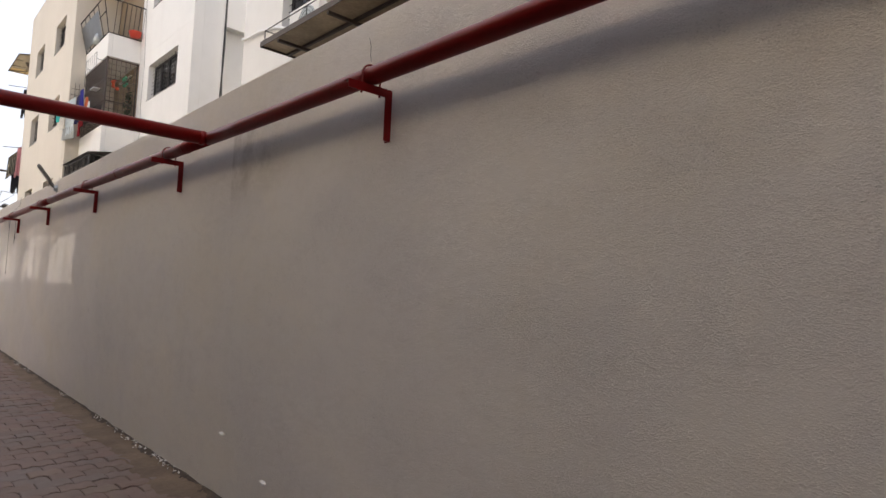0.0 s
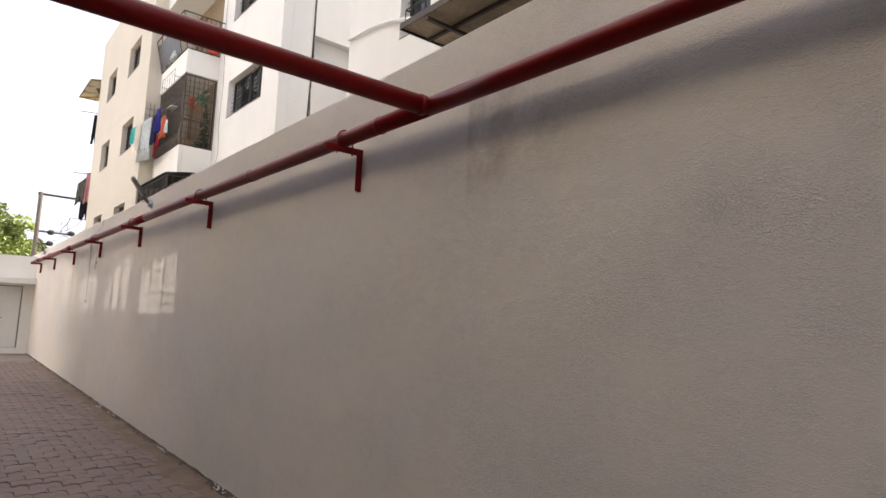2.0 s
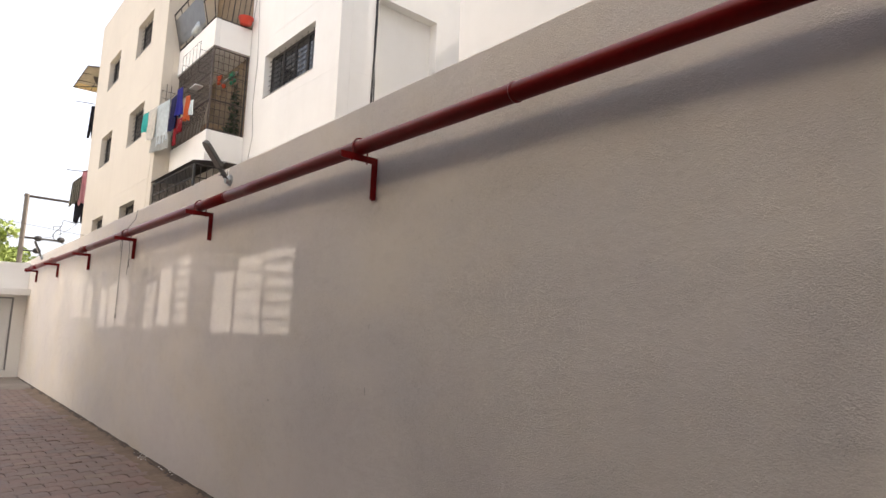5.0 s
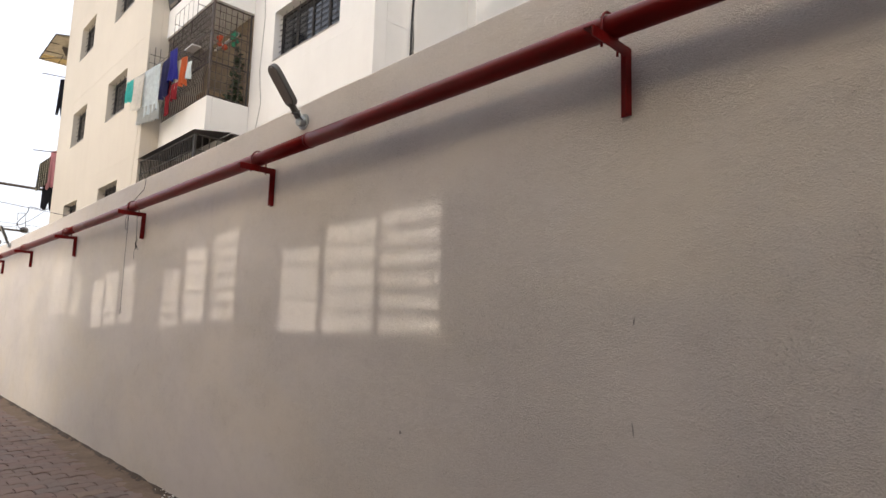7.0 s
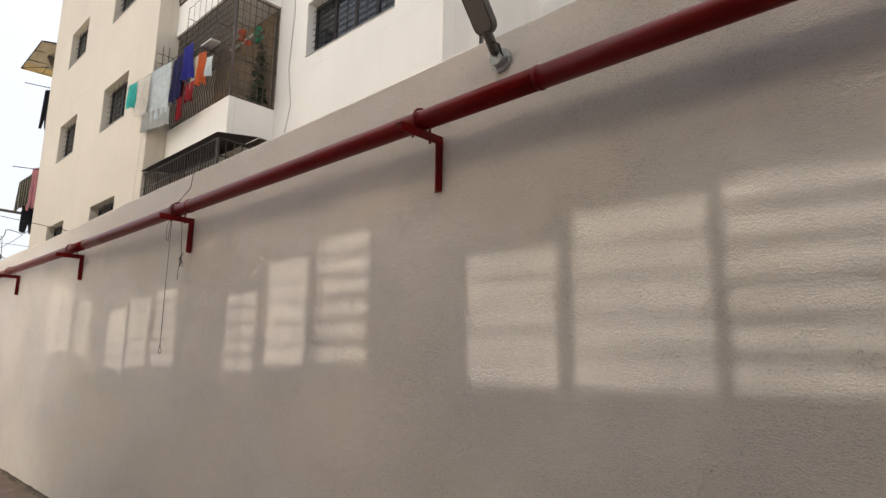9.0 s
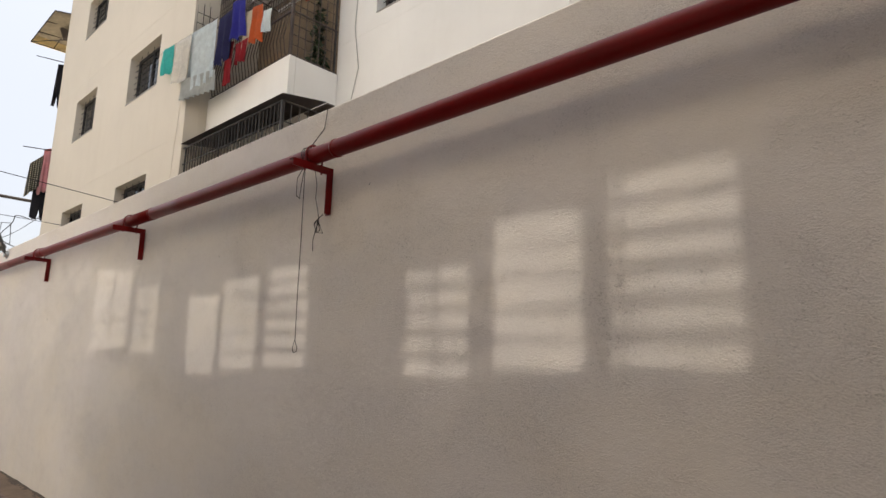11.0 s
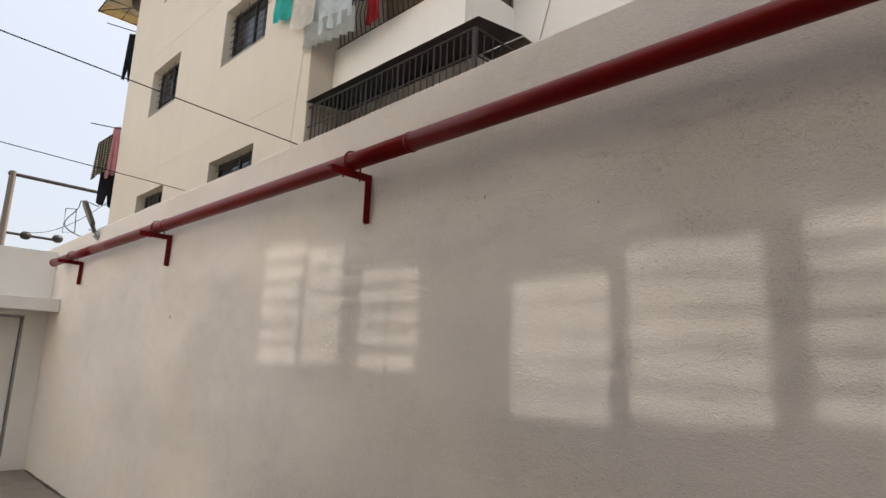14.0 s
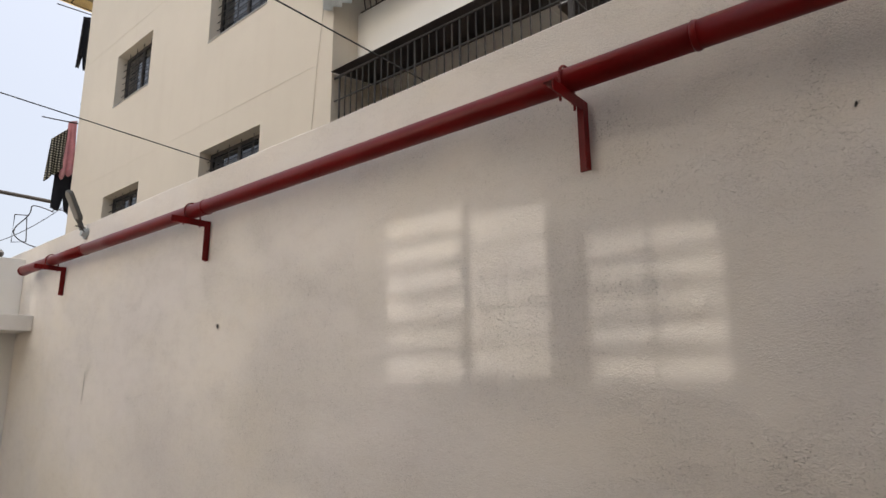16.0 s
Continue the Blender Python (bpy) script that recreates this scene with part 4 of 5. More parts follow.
garment("cloth", "dark red cloth on a clothes line", C_RED, (4.12, 20.00, 6.40), (4.12, 19.74, 6.38), 0.70, 2)
garment("shirt", "royal blue shirt on a clothes line", C_BLUE, (4.06, 19.76, 7.00), (4.07, 19.40, 6.98), 0.68, 2, 0.35)
garment("vest", "cream vest on a clothes line", C_CREAM, (4.11, 19.48, 6.72), (4.11, 19.14, 6.68), 0.58, 2)
garment("cloth", "bright red cloth on a clothes line", C_RED, (4.08, 19.60, 6.24), (4.08, 19.22, 6.22), 0.34, 3, -0.2)
garment("shirt", "orange shirt on a clothes line", C_ORANGE, (4.08, 19.16, 6.68), (4.09, 18.88, 6.64), 0.60, 2, 0.25)
garment("handkerchief", "small white cloth on a clothes line", C_WHITE, (4.09, 18.84, 6.50), (4.09, 18.60, 6.46), 0.34, 2)
# end balconies
garment("shirt", "pink floral shirt on an outside rod", C_PINK, (3.93, 29.4, 6.72), (4.08, 29.4, 6.78), 1.15, 2, 0.7)


def checked():
    def build(nt, p):
        v = coords(nt, (1, 1, 1))
        w1 = node(nt, "ShaderNodeTexWave", Scale=6.0, Distortion=0.6)
        w2 = node(nt, "ShaderNodeTexWave", Scale=6.0, Distortion=0.6)
        w1.bands_direction, w2.bands_direction = 'X', 'Z'
        nt.links.new(v, w1.inputs["Vector"])
        nt.links.new(v, w2.inputs["Vector"])
        f = math_n(nt, 'MULTIPLY', w1.outputs["Fac"], w2.outputs["Fac"])
        nt.links.new(ramp(nt, f, [(0.25, (0.04, 0.04, 0.035)), (0.6, (0.55, 0.52, 0.42))]), p.inputs["Base Color"])
        p.inputs["Roughness"].default_value = 0.9
    return mat("checked_cloth", build)


garment("shirt", "dark checked shirt on an outside rod", checked(), (3.66, 29.4, 6.26), (3.93, 29.4, 6.56), 0.85, 2, 0.3)
garment("trousers", "dark trousers on an outside rod", C_DARK, (3.82, 29.5, 5.75), (4.20, 29.5, 5.62), 0.85, 1, 0.0, 0.3)
garment("towel", "faded pink and brown towel over a parapet", cloth("faded_towel", (0.52, 0.36, 0.30)), (4.20, 28.7, 6.40), (4.20, 29.35, 6.55), 0.85, 2)
garment("trousers", "black trousers hung from an end balcony", C_DARK, (3.96, 29.4, 9.12), (4.10, 29.4, 9.16), 1.22, 1, 0.7, 0.25)
pot = finish("flower_pot", lathe(bmesh.new(), (4.20, 29.42, 7.02), (0, 0, 1), [(0, 0.06), (0.14, 0.085), (0.15, 0.095), (0.17, 0.095)], 14), plain("teal_plastic", (0.03, 0.17, 0.19), 0.5))
tagged(pot, "small teal plastic hanging pot", "flower pot")
finish("hanger", tubed([(4.20, 29.42, 7.15), (4.24, 29.45, 7.5)], 0.005, 6), M_STEEL, pot)


# ---- things on the balconies ----
def leafy(bm, centre, size, count, leaf):
    for _ in range(count):
        d = Vector((random.gauss(0, 1), random.gauss(0, 1), random.gauss(0, 1)))
        d = d.normalized() * random.random() ** 0.4
        p = Vector(centre) + Vector((d.x * size[0], d.y * size[1], d.z * size[2]))
        q = Euler((random.uniform(-1, 1), random.uniform(-1, 1), random.uniform(0, 6.3))).to_matrix()
        s = leaf * random.uniform(0.6, 1.3)
        vs = [bm.verts.new(p + q @ Vector(c) * s) for c in ((-0.5, 0, 0), (0, 0.28, 0.08), (0.55, 0, -0.06), (0, -0.28, 0.08))]
        bm.faces.new(vs)
    return bm


def potted(name, x, y, z, h, spread, label):
    root = empty(name, (x, y, z))
    tagged(root, label, "plant", "potted plants on the balcony")
    part("pot", lathe(bmesh.new(), (0, 0, 0), (0, 0, 1), [(0, 0.09), (0.2, 0.12), (0.22, 0.13), (0.24, 0.13), (0.24, 0.1)], 14), plain("clay_pot", (0.22, 0.09, 0.05), 0.85), root)
    bm = tubed([(0, 0, 0.2), (0.03, 0.02, 0.2 + h * 0.5), (0.0, 0.05, 0.2 + h * 0.9)], 0.012, 6)
    part("stem", bm, M_BARK, root)
    part("foliage", leafy(bmesh.new(), (0, 0, 0.25 + h * 0.55), (spread, spread * 0.8, h * 0.5), 150, 0.12), M_PLANT, root)


potted("potted_plant", 5.10, 18.85, 5.24, 0.75, 0.20, "leafy dark green plant in a clay pot")
potted("potted_plant", 4.88, 18.85, 5.24, 0.55, 0.18, "bushy dark green plant in a clay pot")
potted("potted_plant", 5.12, 18.95, 5.24, 1.9, 0.12, "tall climbing green plant in a clay pot")


def carton(x, y, z, sx, sy, sz):
    root = empty("cardboard_box", (x, y, z))
    tagged(root, "closed brown cardboard box stored on the balcony", "box", "boxes on the balcony")
    part("body", boxed(-sx / 2, sx / 2, -sy / 2, sy / 2, 0, sz, bevel=0.006), plain("cardboard", (0.30, 0.20, 0.115), 0.85), root)
    part("tape", boxed(-0.03, 0.03, -sy / 2 - 0.001, sy / 2 + 0.001, sz + 0.0005, sz + 0.002), plain("parcel_tape", (0.40, 0.30, 0.18), 0.3), root)


carton(4.85, 19.5, 5.24, 0.5, 0.5, 0.55)
carton(4.86, 19.5, 5.793, 0.42, 0.46, 0.45)
carton(4.9, 20.2, 5.24, 0.45, 0.5, 0.6)
for (x, y, z), colour, words in (((4.72, 18.85, 7.12), (0.50, 0.08, 0.03), "red and orange toy hung in the cage"), ((4.98, 18.80, 7.25), (0.03, 0.24, 0.13), "green soft toy hung in the cage")):
    bm = bmesh.new()
    for k in range(5):
        bmesh.ops.create_uvsphere(bm, u_segments=10, v_segments=7, radius=random.uniform(0.035, 0.06), matrix=Matrix.Translation((x + random.uniform(-0.06, 0.06), y + random.uniform(-0.05, 0.05), z - 0.06 * k + 0.16)))
    toy = finish("hanging_toy", bm, cloth("toy_cloth", colour), smooth=True)
    tagged(toy, words, "toy", "toys hung in the cage")
    finish("cord", tubed([(x, y, z + 0.22), (x, y, 7.84)], 0.004, 5), M_CORD, toy)
shelf = finish("wall_shelf", boxed(4.24, 4.42, 19.1, 19.5, 7.0, 7.025, bevel=0.004), M_WHITE_PVC)
tagged(shelf, "white plastic tray on the drying rack", "tray")
tub = finish("plastic_tub", lathe(bmesh.new(), (5.05, 18.48, 8.54), (0, 0, 1), [(0, 0.13), (0.13, 0.165), (0.14, 0.175), (0.155, 0.175), (0.155, 0.16), (0.03, 0.12)], 20), plain("red_plastic", (0.55, 0.05, 0.025), 0.45), smooth=True)
tagged(tub, "red plastic tub on the balcony edge", "tub")
drum = finish("steel_drum", lathe(bmesh.new(), (4.36, 19.45, 8.62), (0.1, 1, 0), [(0, 0.03), (0.01, 0.11), (0.5, 0.11), (0.51, 0.03)], 18), M_GALV, smooth=True)
tagged(drum, "silver drum lying behind the balcony railing", "drum")
tube_light = finish("tube_light", boxed(WX - 0.06, WX - 0.002, 19.2, 20.4, 7.62, 7.66, bevel=0.01), M_WHITE_PVC)
tagged(tube_light, "white tube light batten on the balcony wall", "light")

# ---- the cooling unit on the platform ----
ac = empty("air_conditioner", (4.30, 7.15, PZ + 0.012))
tagged(ac, "white outdoor air-conditioner unit on the metal platform", "air conditioner")
part("casing", boxed(-0.15, 0.15, -0.4, 0.4, 0.03, 0.58, bevel=0.015), M_WHITE_PVC, ac)
part("fan_guard", lathe(bmesh.new(), (-0.152, -0.1, 0.3), (-1, 0, 0), [(0, 0.22), (0.012, 0.22), (0.014, 0.2)], 24), M_GALV, ac)
for k in range(1, 5):
    bm = bmesh.new()
    tube(bm, [(-0.172, -0.1 + 0.05 * k * math.cos(a), 0.3 + 0.05 * k * math.sin(a)) for a in (2 * math.pi * j / 20 for j in range(20))], 0.003, 5, True)
    part("guard_ring", bm, M_STEEL, ac)
for y in (-0.3, 0.3):
    part("foot", boxed(-0.17, 0.17, y - 0.03, y + 0.03, 0.0, 0.029), M_GALV, ac)
bm = boxed(-0.2, 0.2, -0.30, 0.30, -0.02, 0.02, bevel=0.01)
bm.transform(pose(4.30, 6.35, PZ + 0.42, 0, 38, 0))
sheet = finish("sheet_panel", bm, M_WHITE_PVC)
tagged(sheet, "white sheet panel leaning on the platform", "panel")
finish("prop", tubed([(4.2, 6.3, PZ + 0.012), (4.25, 6.3, PZ + 0.40)], 0.015, 6), M_STEEL, sheet)
hose = finish("drain_hose", tubed([(SX - 0.02, 10.86, 6.28), (SX - 0.045, 10.6, 6.22), (SX - 0.05, 10.1, 6.20), (SX - 0.05, 9.5, 6.10), (SX - 0.07, 8.9, 5.90), (SX - 0.15, 8.3, 5.62), (4.5, 7.6, 5.30)], 0.028, 10), M_WHITE_PVC, smooth=True)
tagged(hose, "white insulated hose sagging along the wall to the air conditioner", "hose")


# ---- overhead wires and the pole behind ----
def wire(name, a, b, sag, r, label, steps=16):
    a, b = Vector(a), Vector(b)
    pts = [a.lerp(b, k / steps) - Vector((0, 0, sag * 4 * (k / steps) * (1 - k / steps))) for k in range(steps + 1)]
    ob = finish(name, tubed(pts, r, 6), M_CABLE)
    return tagged(ob, label, "wire", "overhead wires")


wire("overhead_wire", (-11.0, 19.75, 4.70), (2.20, 17.98, 3.10), 0.02, 0.0038, "thin black wire strung across the lane to the wall")
wire("overhead_wire", (-12.0, 19.0, 3.40), (2.20, 20.0, 3.13), 0.0, 0.0035, "thin dark wire strung low across the lane")
pole = empty("steel_pole", (3.05, 35.6, -0.12))
tagged(pole, "grey steel pole with cross pipes behind the store room", "pole")
part("post", lathe(bmesh.new(), (0, 0, 0), (0, 0, 1), [(0, 0.105), (6.78, 0.09), (6.79, 0.02)], 12), plain("grey_rusty_steel", (0.15, 0.13, 0.11), 0.7, 0.2), pole)
part("cross_pipe", lathe(bmesh.new(), (-0.11, 0, 6.70), (2.587, 0, -0.037), [(0, 0.055), (2.59, 0.055)], 10), M_STEEL, pole)
part("cross_pipe", lathe(bmesh.new(), (0.05, 0, 4.95), (1.438, 0, -0.018), [(0, 0.04), (1.44, 0.04)], 10), M_STEEL, pole)
part("cross_pipe", lathe(bmesh.new(), (0.03, 0, 4.39), (0.631, 0, 0.017), [(0, 0.035), (0.63, 0.035)], 10), M_STEEL, pole)
for x, z in ((0.57, 4.94), (1.39, 4.98), (0.57, 4.42)):
    part("insulator", lathe(bmesh.new(), (x - 0.14, 0, z), (1, 0, 0), [(0, 0.05), (0.05, 0.11), (0.14, 0.125), (0.23, 0.11), (0.28, 0.05)], 12), M_CABLE, pole)
wire("overhead_wire", (3.62, 35.6, 4.92), (4.1, 29.6, 5.0), 0.25, 0.008, "black service cable from the pole to the flats")
loop = [(3.55 + 0.35 * math.cos(a) + 0.1 * math.sin(3 * a), 29.7, 4.82 + 0.42 * math.sin(a)) for a in (1.0 + 4.0 * k / 22 for k in range(23))]
coil = finish("cable_coil", tubed(loop, 0.011, 7), M_CABLE, smooth=True)
tagged(coil, "loose loop of black cable by the pole", "cable")
finish("strand", tubed([(4.15, 29.7, 5.28), (3.75, 29.7, 5.22), loop[0]], 0.011, 7), M_CABLE, coil)
finish("strand", tubed([loop[-1], (3.7, 29.7, 4.38), (4.05, 29.6, 4.22), (4.3, 29.5, 4.05)], 0.011, 7), M_CABLE, coil)
finish("cable_box", tubed([(3.12, 29.7, 4.45), (3.12, 29.7, 5.0), (3.32, 29.7, 5.02), (3.36, 29.7, 4.5)], 0.012, 6, True), M_CABLE, coil)

coil.location = (0.18, 0, -0.32)

# cords tied round the main
knot = empty("tied_cord", (1.9, 14.31, PIPE_Z))
tagged(knot, "black cord tied round the fire main with long loose ends", "cord")
K = Vector((1.9, 14.31, PIPE_Z))


def cord(name, pts, r=0.0022):
    return part(name, tubed([Vector(p) - K for p in pts], r, 6), M_CORD, knot)


for dy in (-0.035, -0.015, 0.01):
    cord("wrap", [(PIPE_X + (PIPE_R + 0.005) * math.cos(a), 14.31 + dy + 0.012 * math.sin(a), PIPE_Z + (PIPE_R + 0.005) * math.sin(a)) for a in (2 * math.pi * k / 20 for k in range(21))])
cx = PIPE_X - PIPE_R * 0.6
cord("loose_end", [(cx, 14.31, PIPE_Z - 0.05), (cx + 0.004, 14.315, 2.5), (cx - 0.003, 14.300, 2.2), (cx + 0.003, 14.31, 1.95), (cx, 14.300, 1.68)])
cord("loop", [(cx, 14.300, 1.68), (cx, 14.312, 1.660), (cx, 14.321, 1.638), (cx, 14.316, 1.618), (cx, 14.304, 1.610), (cx + 0.008, 14.291, 1.618), (cx + 0.006, 14.285, 1.638), (cx, 14.290, 1.660), (cx, 14.300, 1.68)])
cord("loop", [(cx, 14.320, 2.70), (cx - 0.01, 14.370, 2.63), (cx, 14.385, 2.53), (cx + 0.01, 14.365, 2.51), (cx, 14.340, 2.58), (cx, 14.315, 2.68)])
tx = PIPE_X + 0.06
cord("tangle", [(tx, 14.340, PIPE_Z - 0.06), (tx, 14.31, 2.60), (tx + 0.01, 14.330, 2.52), (tx, 14.290, 2.45), (tx, 14.270, 2.38), (tx, 14.300, 2.32), (tx, 14.320, 2.26), (tx, 14.315, 2.20)])
for k in range(4):
    cord("tangle", [(tx, 14.230 + 0.03 * k, 2.41 - 0.015 * k), (tx - 0.01, 14.270, 2.385), (tx + 0.01, 14.330 - 0.03 * k, 2.36 - 0.02 * k), (tx, 14.290, 2.31)], 0.0024)
cord("rising_end", [(PIPE_X, 14.320, PIPE_Z + PIPE_R), (WALL_X - 0.02, 14.340, 2.98), (WALL_X - 0.01, 14.330, 3.115), (WALL_X + 0.1, 14.330, 3.13)], 0.003)

# ---- tree and far houses beyond the store room ----
def tree(x, y, h, r, seed):
    random.seed(seed)
    root = empty("tree", (x, y, -0.12))
    tagged(root, "broad yellow-green leafy tree behind the store room", "tree", "trees behind the store room")
    bm = bmesh.new()
    profile = [(0, 0.2), (h * 0.25, 0.16), (h * 0.5, 0.12)]
    lathe(bm, (0, 0, 0), (0.05, 0.02, 1), profile, 10)
    ends = []
    for k in range(9):
        a, e = k * 2.4, random.uniform(0.35, 1.1)
        d = Vector((math.cos(a) * math.cos(e), math.sin(a) * math.cos(e), math.sin(e)))
        s = Vector((0, 0, h * random.uniform(0.3, 0.5)))
        p = s + d * r * random.uniform(0.6, 0.95)
        lathe(bm, s, p - s, [(0, 0.07), ((p - s).length, 0.02)], 6)
        ends.append(p)
    part("trunk", bm, M_BARK, root)
    bm = bmesh.new()
    for k in range(70):
        c = random.choice(ends) * random.uniform(0.55, 1.12) + Vector((random.gauss(0, 0.4), random.gauss(0, 0.4), random.gauss(0.2, 0.5)))
        s = random.uniform(0.5, 0.95) * r / 3
        leafy(bm, c, (s, s, s * 0.75), 270, 0.25)
    part("crown", bm, M_LEAF, root)


tree(0.8, 40.0, 7.0, 3.7, 5)
tree(3.0, 41.5, 5.4, 2.8, 9)
tree(-6.5, 42.0, 6.6, 3.4, 12)
random.seed(7)

# ---- small marks on the lane wall ----
for (y, z, w, h, deg) in ((22.05, 1.52, 0.012, 0.31, 3), (8.50, 1.61, 0.005, 0.035, 10), (8.51, 1.20, 0.005, 0.06, -8), (19.83, 1.94, 0.03, 0.03, 20), (9.87, 1.0, 0.02, 0.02, 0), (16.2, 2.42, 0.008, 0.022, 15), (15.6, 2.30, 0.009, 0.012, 0), (13.9, 2.55, 0.008, 0.022, 30)):
    bm = bmesh.new()
    pts = []
    for k in range(10):
        a = 2 * math.pi * k / 10
        pts.append(bm.verts.new((-0.0025, (w / 2) * math.cos(a) * random.uniform(0.7, 1.2), (h / 2) * math.sin(a) * random.uniform(0.85, 1.1))))
    bm.faces.new(pts)
    bmesh.ops.solidify(bm, geom=bm.faces[:], thickness=0.002)
    bm.transform(pose(WALL_X - 0.001, y, z, deg, 0, 0))
    tagged(finish("plaster_chip", bm, M_CONC), "small grey chip in the wall's plaster", "chip", "chips in the plaster", "structure")
for y, z in ((4.33, 0.495), (3.65, 0.31)):
    bm = boxed(-0.03, 0.0, -0.025, 0.025, -0.008, 0.008, bevel=0.004)
    bm.transform(pose(WALL_X, y, z, 12, 0, 0))
    tagged(finish("plaster_snot", bm, M_WHITE), "hardened white plaster drip standing off the wall", "plaster", "drips of plaster")

# thin dark tube on the wall, rising from the clamp to the wall's top
crack = [(WALL_X - 0.0005, 2.676, 2.934), (WALL_X - 0.0005, 2.688, 2.978), (WALL_X - 0.0005, 2.683, 3.022), (WALL_X - 0.0005, 2.705, 3.080)]
tagged(finish("plaster_crack", tubed(crack, 0.0018, 5), M_CORD), "thin dark line up the wall above a bracket", "crack", kind="structure")

# ---- paving ----
PL, PW, GAP, AMP = 0.245, 0.165, 0.004, 0.026


def zig(s):
    """Toothed edge of the interlocking blocks: s runs 0 to 1 over half a block's length."""
    s = s % 1.0
    for s0, a, s1, b in ((0.0, -1, 0.30, -1), (0.30, -1, 0.50, 1), (0.50, 1, 0.80, 1), (0.80, 1, 1.0, -1)):
        if s <= s1:
            return AMP / 2 * (a + (b - a) * (s - s0) / (s1 - s0))
    return 0.0


def block_outline():
    low = [(PL * f, zig(2 * f)) for f in (0, 0.15, 0.25, 0.40, 0.5, 0.65, 0.75, 0.90, 1.0)]
    pts = low + [(PL + 0.006, PW * 0.5 + low[-1][1])] + [(x, y + PW) for x, y in reversed(low)] + [(0.006, PW * 0.5 + low[0][1])]
    return [(x - PL / 2, y - PW / 2) for x, y in pts]


def block_verts():
    out = block_outline()
    k0 = (1 - GAP / PL, 1 - GAP / PW)
    k1 = (k0[0] - 0.010 / PL, k0[1] - 0.010 / PW)
    return [(x * k0[0], y * k0[1], -0.06) for x, y in out] + [(x * k0[0], y * k0[1], -0.006) for x, y in out] + [(x * k1[0], y * k1[1], 0.0) for x, y in out]


def block_faces(n, o=0):
    f = [tuple(o + 2 * n + i for i in range(n))]
    for ring in (0, 1):
        for i in range(n):
            a, b = o + ring * n + i, o + ring * n + (i + 1) % n
            f.append((a, b, b + n, a + n))
    return f


BLOCK = block_verts()
NB = len(BLOCK) // 3
floor = finish("floor", boxed(-4.5, WALL_X + 0.1, -12.0, END_Y + 0.1, -0.13, -0.012), M_SAND)
tagged(floor, "worn red and grey interlocking block paving with sandy joints", "paving", kind="structure")
me_block = bpy.data.meshes.new("paver")
me_block.from_pydata(BLOCK, [], block_faces(NB))
me_block.materials.append(M_PAVER_ONE)
verts, faces = [], []
rng = random.Random(3)
rows_n, cols_n = int((END_Y + 6.0) / PW), int((WALL_X - 0.03 + 1.6) / PL)
for j in range(rows_n):
    y = END_Y - 0.02 - (j + 0.5) * PW
    for i in range(cols_n + 1):
        x = WALL_X + 0.13 - (i + 0.5) * PL - (PL / 2 if j % 2 else 0)
        z = 0.010 * noise.noise((x * 0.9, y * 0.9, 4)) + rng.uniform(-0.005, 0.005)
        tx_, ty_, rz = rng.uniform(-1.2, 1.2), rng.uniform(-1.2, 1.2), rng.uniform(-1.6, 1.6)
        m = pose(x, y, z, tx_, ty_, rz)
        if 0.35 < x < 2.1 and 4.3 < y < 8.2:
            ob = new("paver", me_block)
            ob.parent = floor
            ob.matrix_basis = m
        elif x > -1.6:
            o = len(verts)
            verts += [tuple(m @ Vector(v)) for v in BLOCK]
            faces += block_faces(NB, o)
me_all = bpy.data.meshes.new("pavers")
me_all.from_pydata(verts, [], faces)
me_all.materials.append(M_PAVER_MANY)
pavers = new("pavers", me_all)
pavers.parent = floor
tagged(pavers, "red and grey interlocking paving blocks", kind="stuff")

# dirt washed against the wall's foot, thinning out over the blocks
bm = bmesh.new()
prev = None
for k in range(900):
    y = -5.5 + 29.6 * k / 899
    w = 0.30 + 0.16 * noise.noise((1, y * 0.5, 0)) + 0.08 * noise.noise((5, y * 2.4, 0)) + 0.03 * noise.noise((5, y * 11, 0))
    h = 0.016 + 0.008 * noise.noise((2, y * 2.3, 0)) + 0.005 * noise.noise((8, y * 14, 0))
    ring = []
    for d, z in ((-0.01, h + 0.022), (0.02, h + 0.008), (0.12, h * 0.75), (0.4, h * 0.55), (0.75, 0.002), (1.0, -0.014)):
        x = WALL_X - (d * w if d > 0.03 else d)
        ring.append(bm.verts.new((x, y, z + (0.007 * noise.noise((x * 9, y * 9, 2)) if d > 0.1 else 0))))
    if prev:
        for q in range(5):
            bm.faces.new((prev[q], prev[q + 1], ring[q + 1], ring[q]))
    prev = ring
dirt = finish("dirt", bm, M_DIRT, smooth=True)
tagged(dirt, "brown dirt washed up along the wall's foot", "dirt", kind="stuff")
bm = bmesh.new()
prev = None
for k in range(1000):
    y = -5.5 + 29.6 * k / 999
    w = 0.03 + 0.022 * noise.noise((3, y * 1.9, 0)) + 0.014 * noise.noise((5, y * 19, 0))
    h = 0.03 + 0.012 * noise.noise((4, y * 3.3, 0))
    ring = [bm.verts.new(p) for p in ((WALL_X + 0.01, y, h + 0.02), (WALL_X - 0.008, y, h + 0.006), (WALL_X - max(w, 0.014), y, h * 0.5), (WALL_X - max(w, 0.014) * 2.2, y, 0.0))]
    if prev:
        for q in range(3):
            bm.faces.new((prev[q], prev[q + 1], ring[q + 1], ring[q]))
    prev = ring
moss = finish("damp_soil", bm, M_SOIL, smooth=True)
tagged(moss, "dark damp soil line where wall meets paving", "soil", kind="stuff")
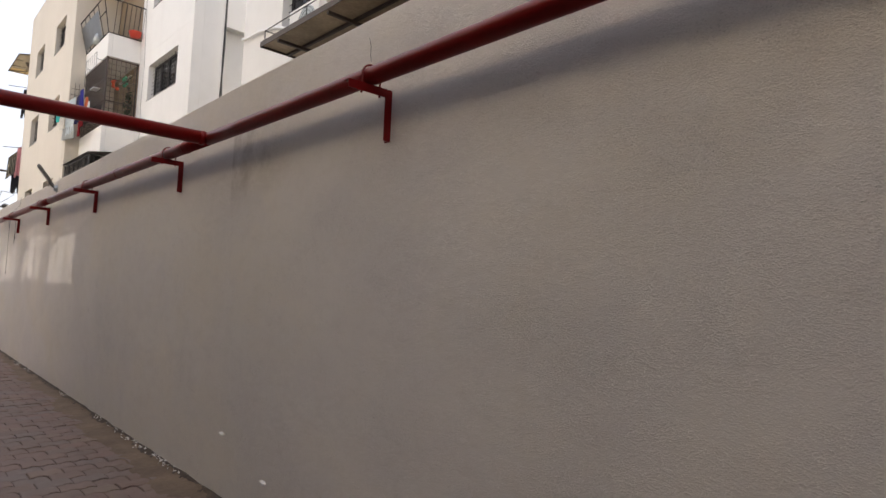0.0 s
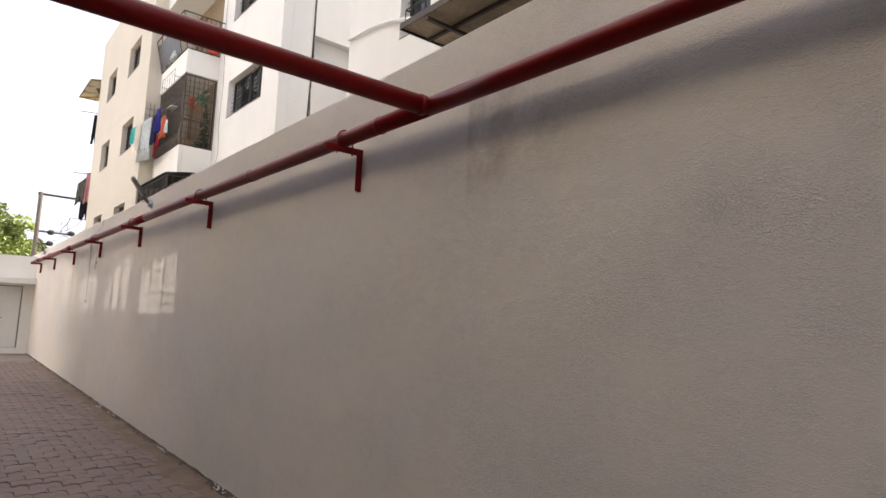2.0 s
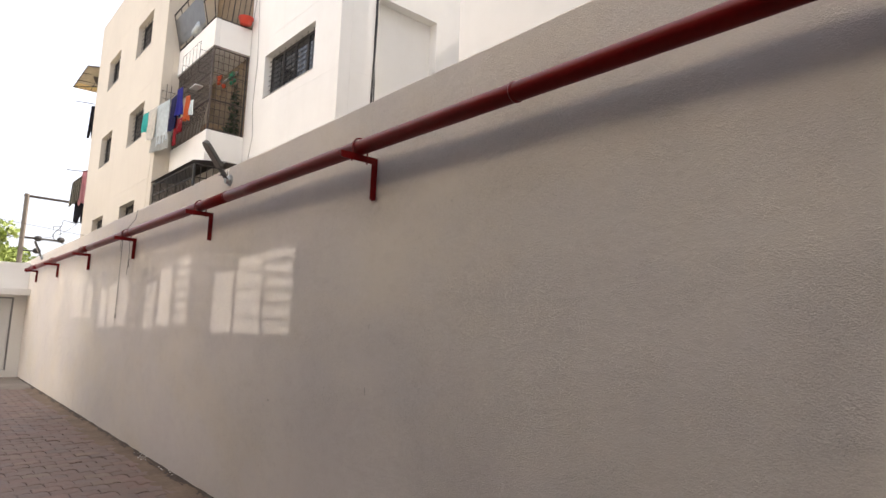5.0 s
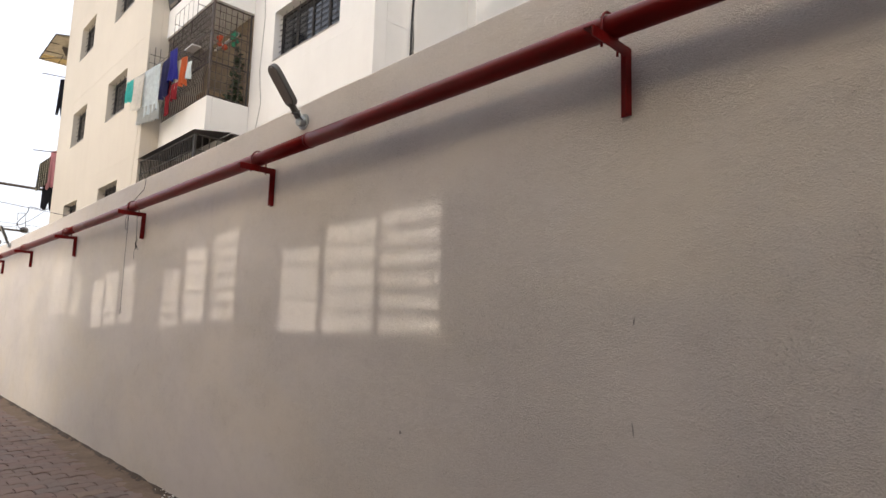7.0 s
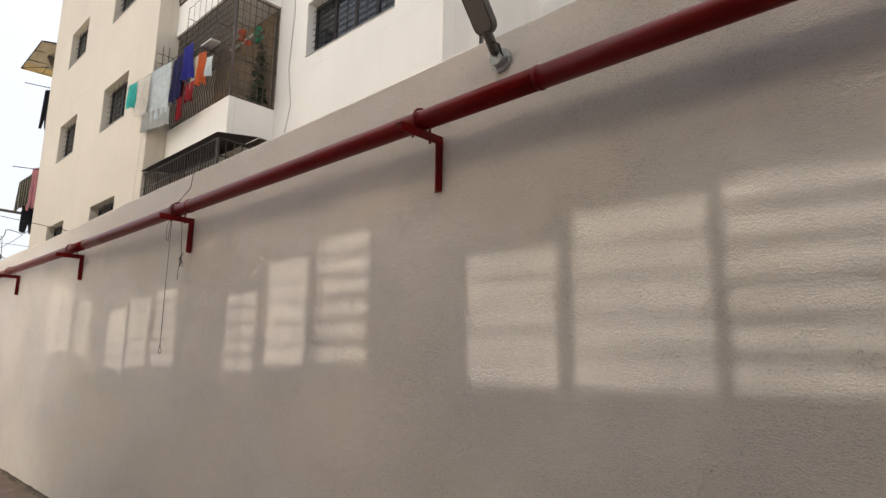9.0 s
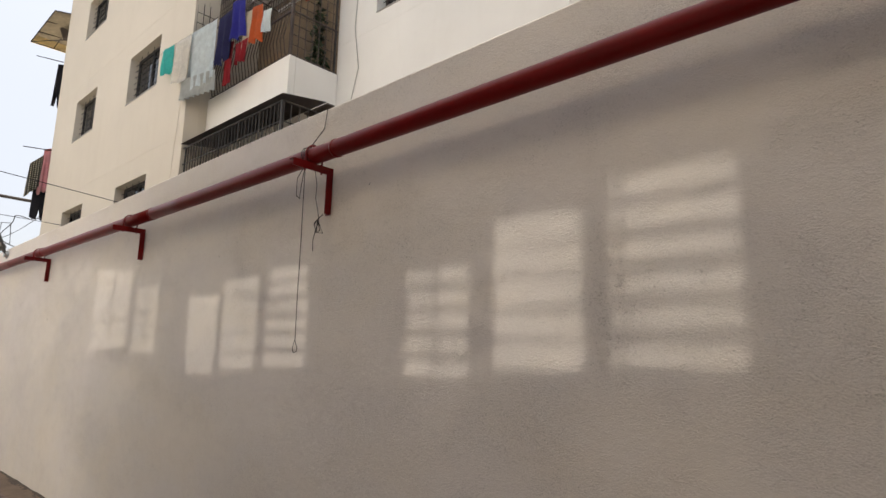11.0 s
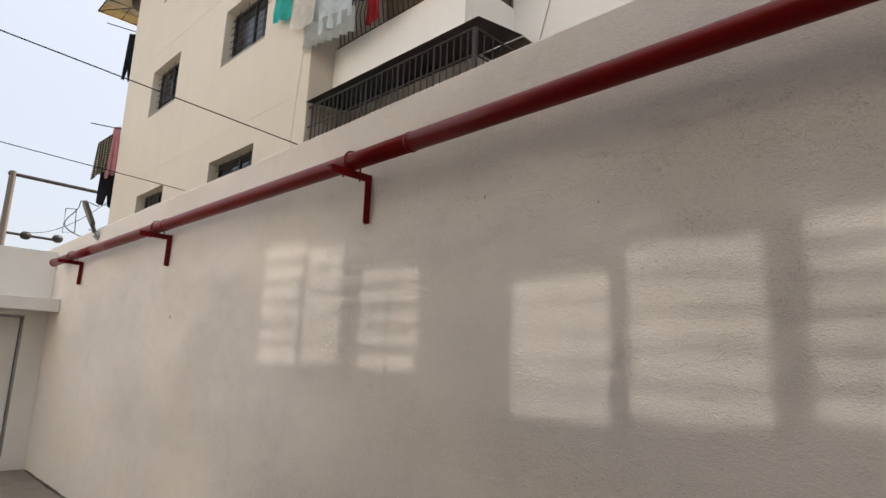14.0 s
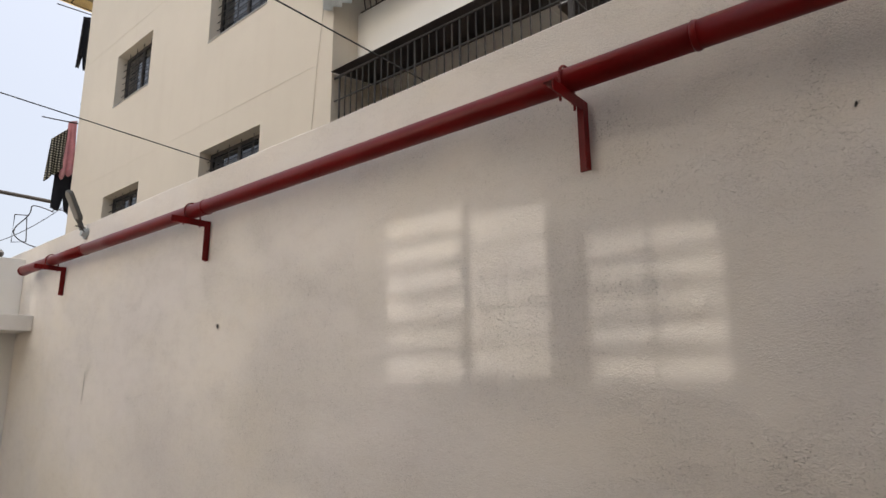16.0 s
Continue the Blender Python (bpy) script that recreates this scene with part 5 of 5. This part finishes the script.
# sunk spot where blocks are broken out, filled with dark damp soil
bm = bmesh.new()
ring = []
for k in range(40):
    a = 2 * math.pi * k / 40
    q = 1 + 0.35 * noise.noise((math.cos(a) * 1.5, math.sin(a) * 1.5, 7))
    ring.append(bm.verts.new((0.61 + 0.18 * q * math.cos(a), 13.74 + 0.51 * q * math.sin(a), 0.006 + 0.004 * noise.noise((a * 2, 3, 0)))))
hub = bm.verts.new((0.61, 13.74, 0.013))
for k in range(40):
    bm.faces.new((ring[k], ring[(k + 1) % 40], hub))
tagged(finish("soil_patch", bm, M_SOIL, smooth=True), "dark damp soil where paving blocks are broken", "soil", kind="stuff")
# cement apron before the store room, its edge broken
bm = bmesh.new()
grid = []
for j in range(37):
    row = []
    for i in range(61):
        x = -4.5 + (WALL_X - 0.004 + 4.5) * i / 60
        edge = 21.5 + 0.5 * noise.noise((x * 0.8, 1, 0)) + 0.3 * noise.noise((x * 3, 2, 0)) + 0.15 * noise.noise((x * 9, 3, 0))
        y = edge + (END_Y - 0.003 - edge) * j / 36
        z = (0.024 + 0.008 * noise.noise((x * 1.3, y * 1.3, 0))) if j > 2 else -0.014 + 0.013 * j
        row.append(bm.verts.new((x, y, z)))
    grid.append(row)
for j in range(36):
    for i in range(60):
        bm.faces.new((grid[j][i], grid[j][i + 1], grid[j + 1][i + 1], grid[j + 1][i]))
tagged(finish("pavement", bm, M_CEMENT, smooth=True), "worn grey cement apron before the store room door", "pavement", kind="structure")
bm = bmesh.new()
for k in range(110):
    y, x = rng.choice((5.2, 5.6, 6.3, 6.9, 7.6, 9.4, 12.1, 13.0)) + rng.gauss(0, 0.14), WALL_X - abs(rng.gauss(0.02, 0.02)) - 0.006
    s = rng.uniform(0.004, 0.014)
    vs = [bm.verts.new((x + s * math.cos(a) * rng.uniform(0.5, 1.2), y + 1.8 * s * math.sin(a) * rng.uniform(0.5, 1.2), 0.034 + rng.uniform(0, 0.012) - 0.25 * (WALL_X - x - 0.02))) for a in (2 * math.pi * q / 7 for q in range(7))]
    bm.faces.new(vs)
bmesh.ops.solidify(bm, geom=bm.faces[:], thickness=0.004)
tagged(finish("paint_flakes", bm, M_WHITE), "white paint and plaster flakes along the wall's foot", "debris", kind="stuff")
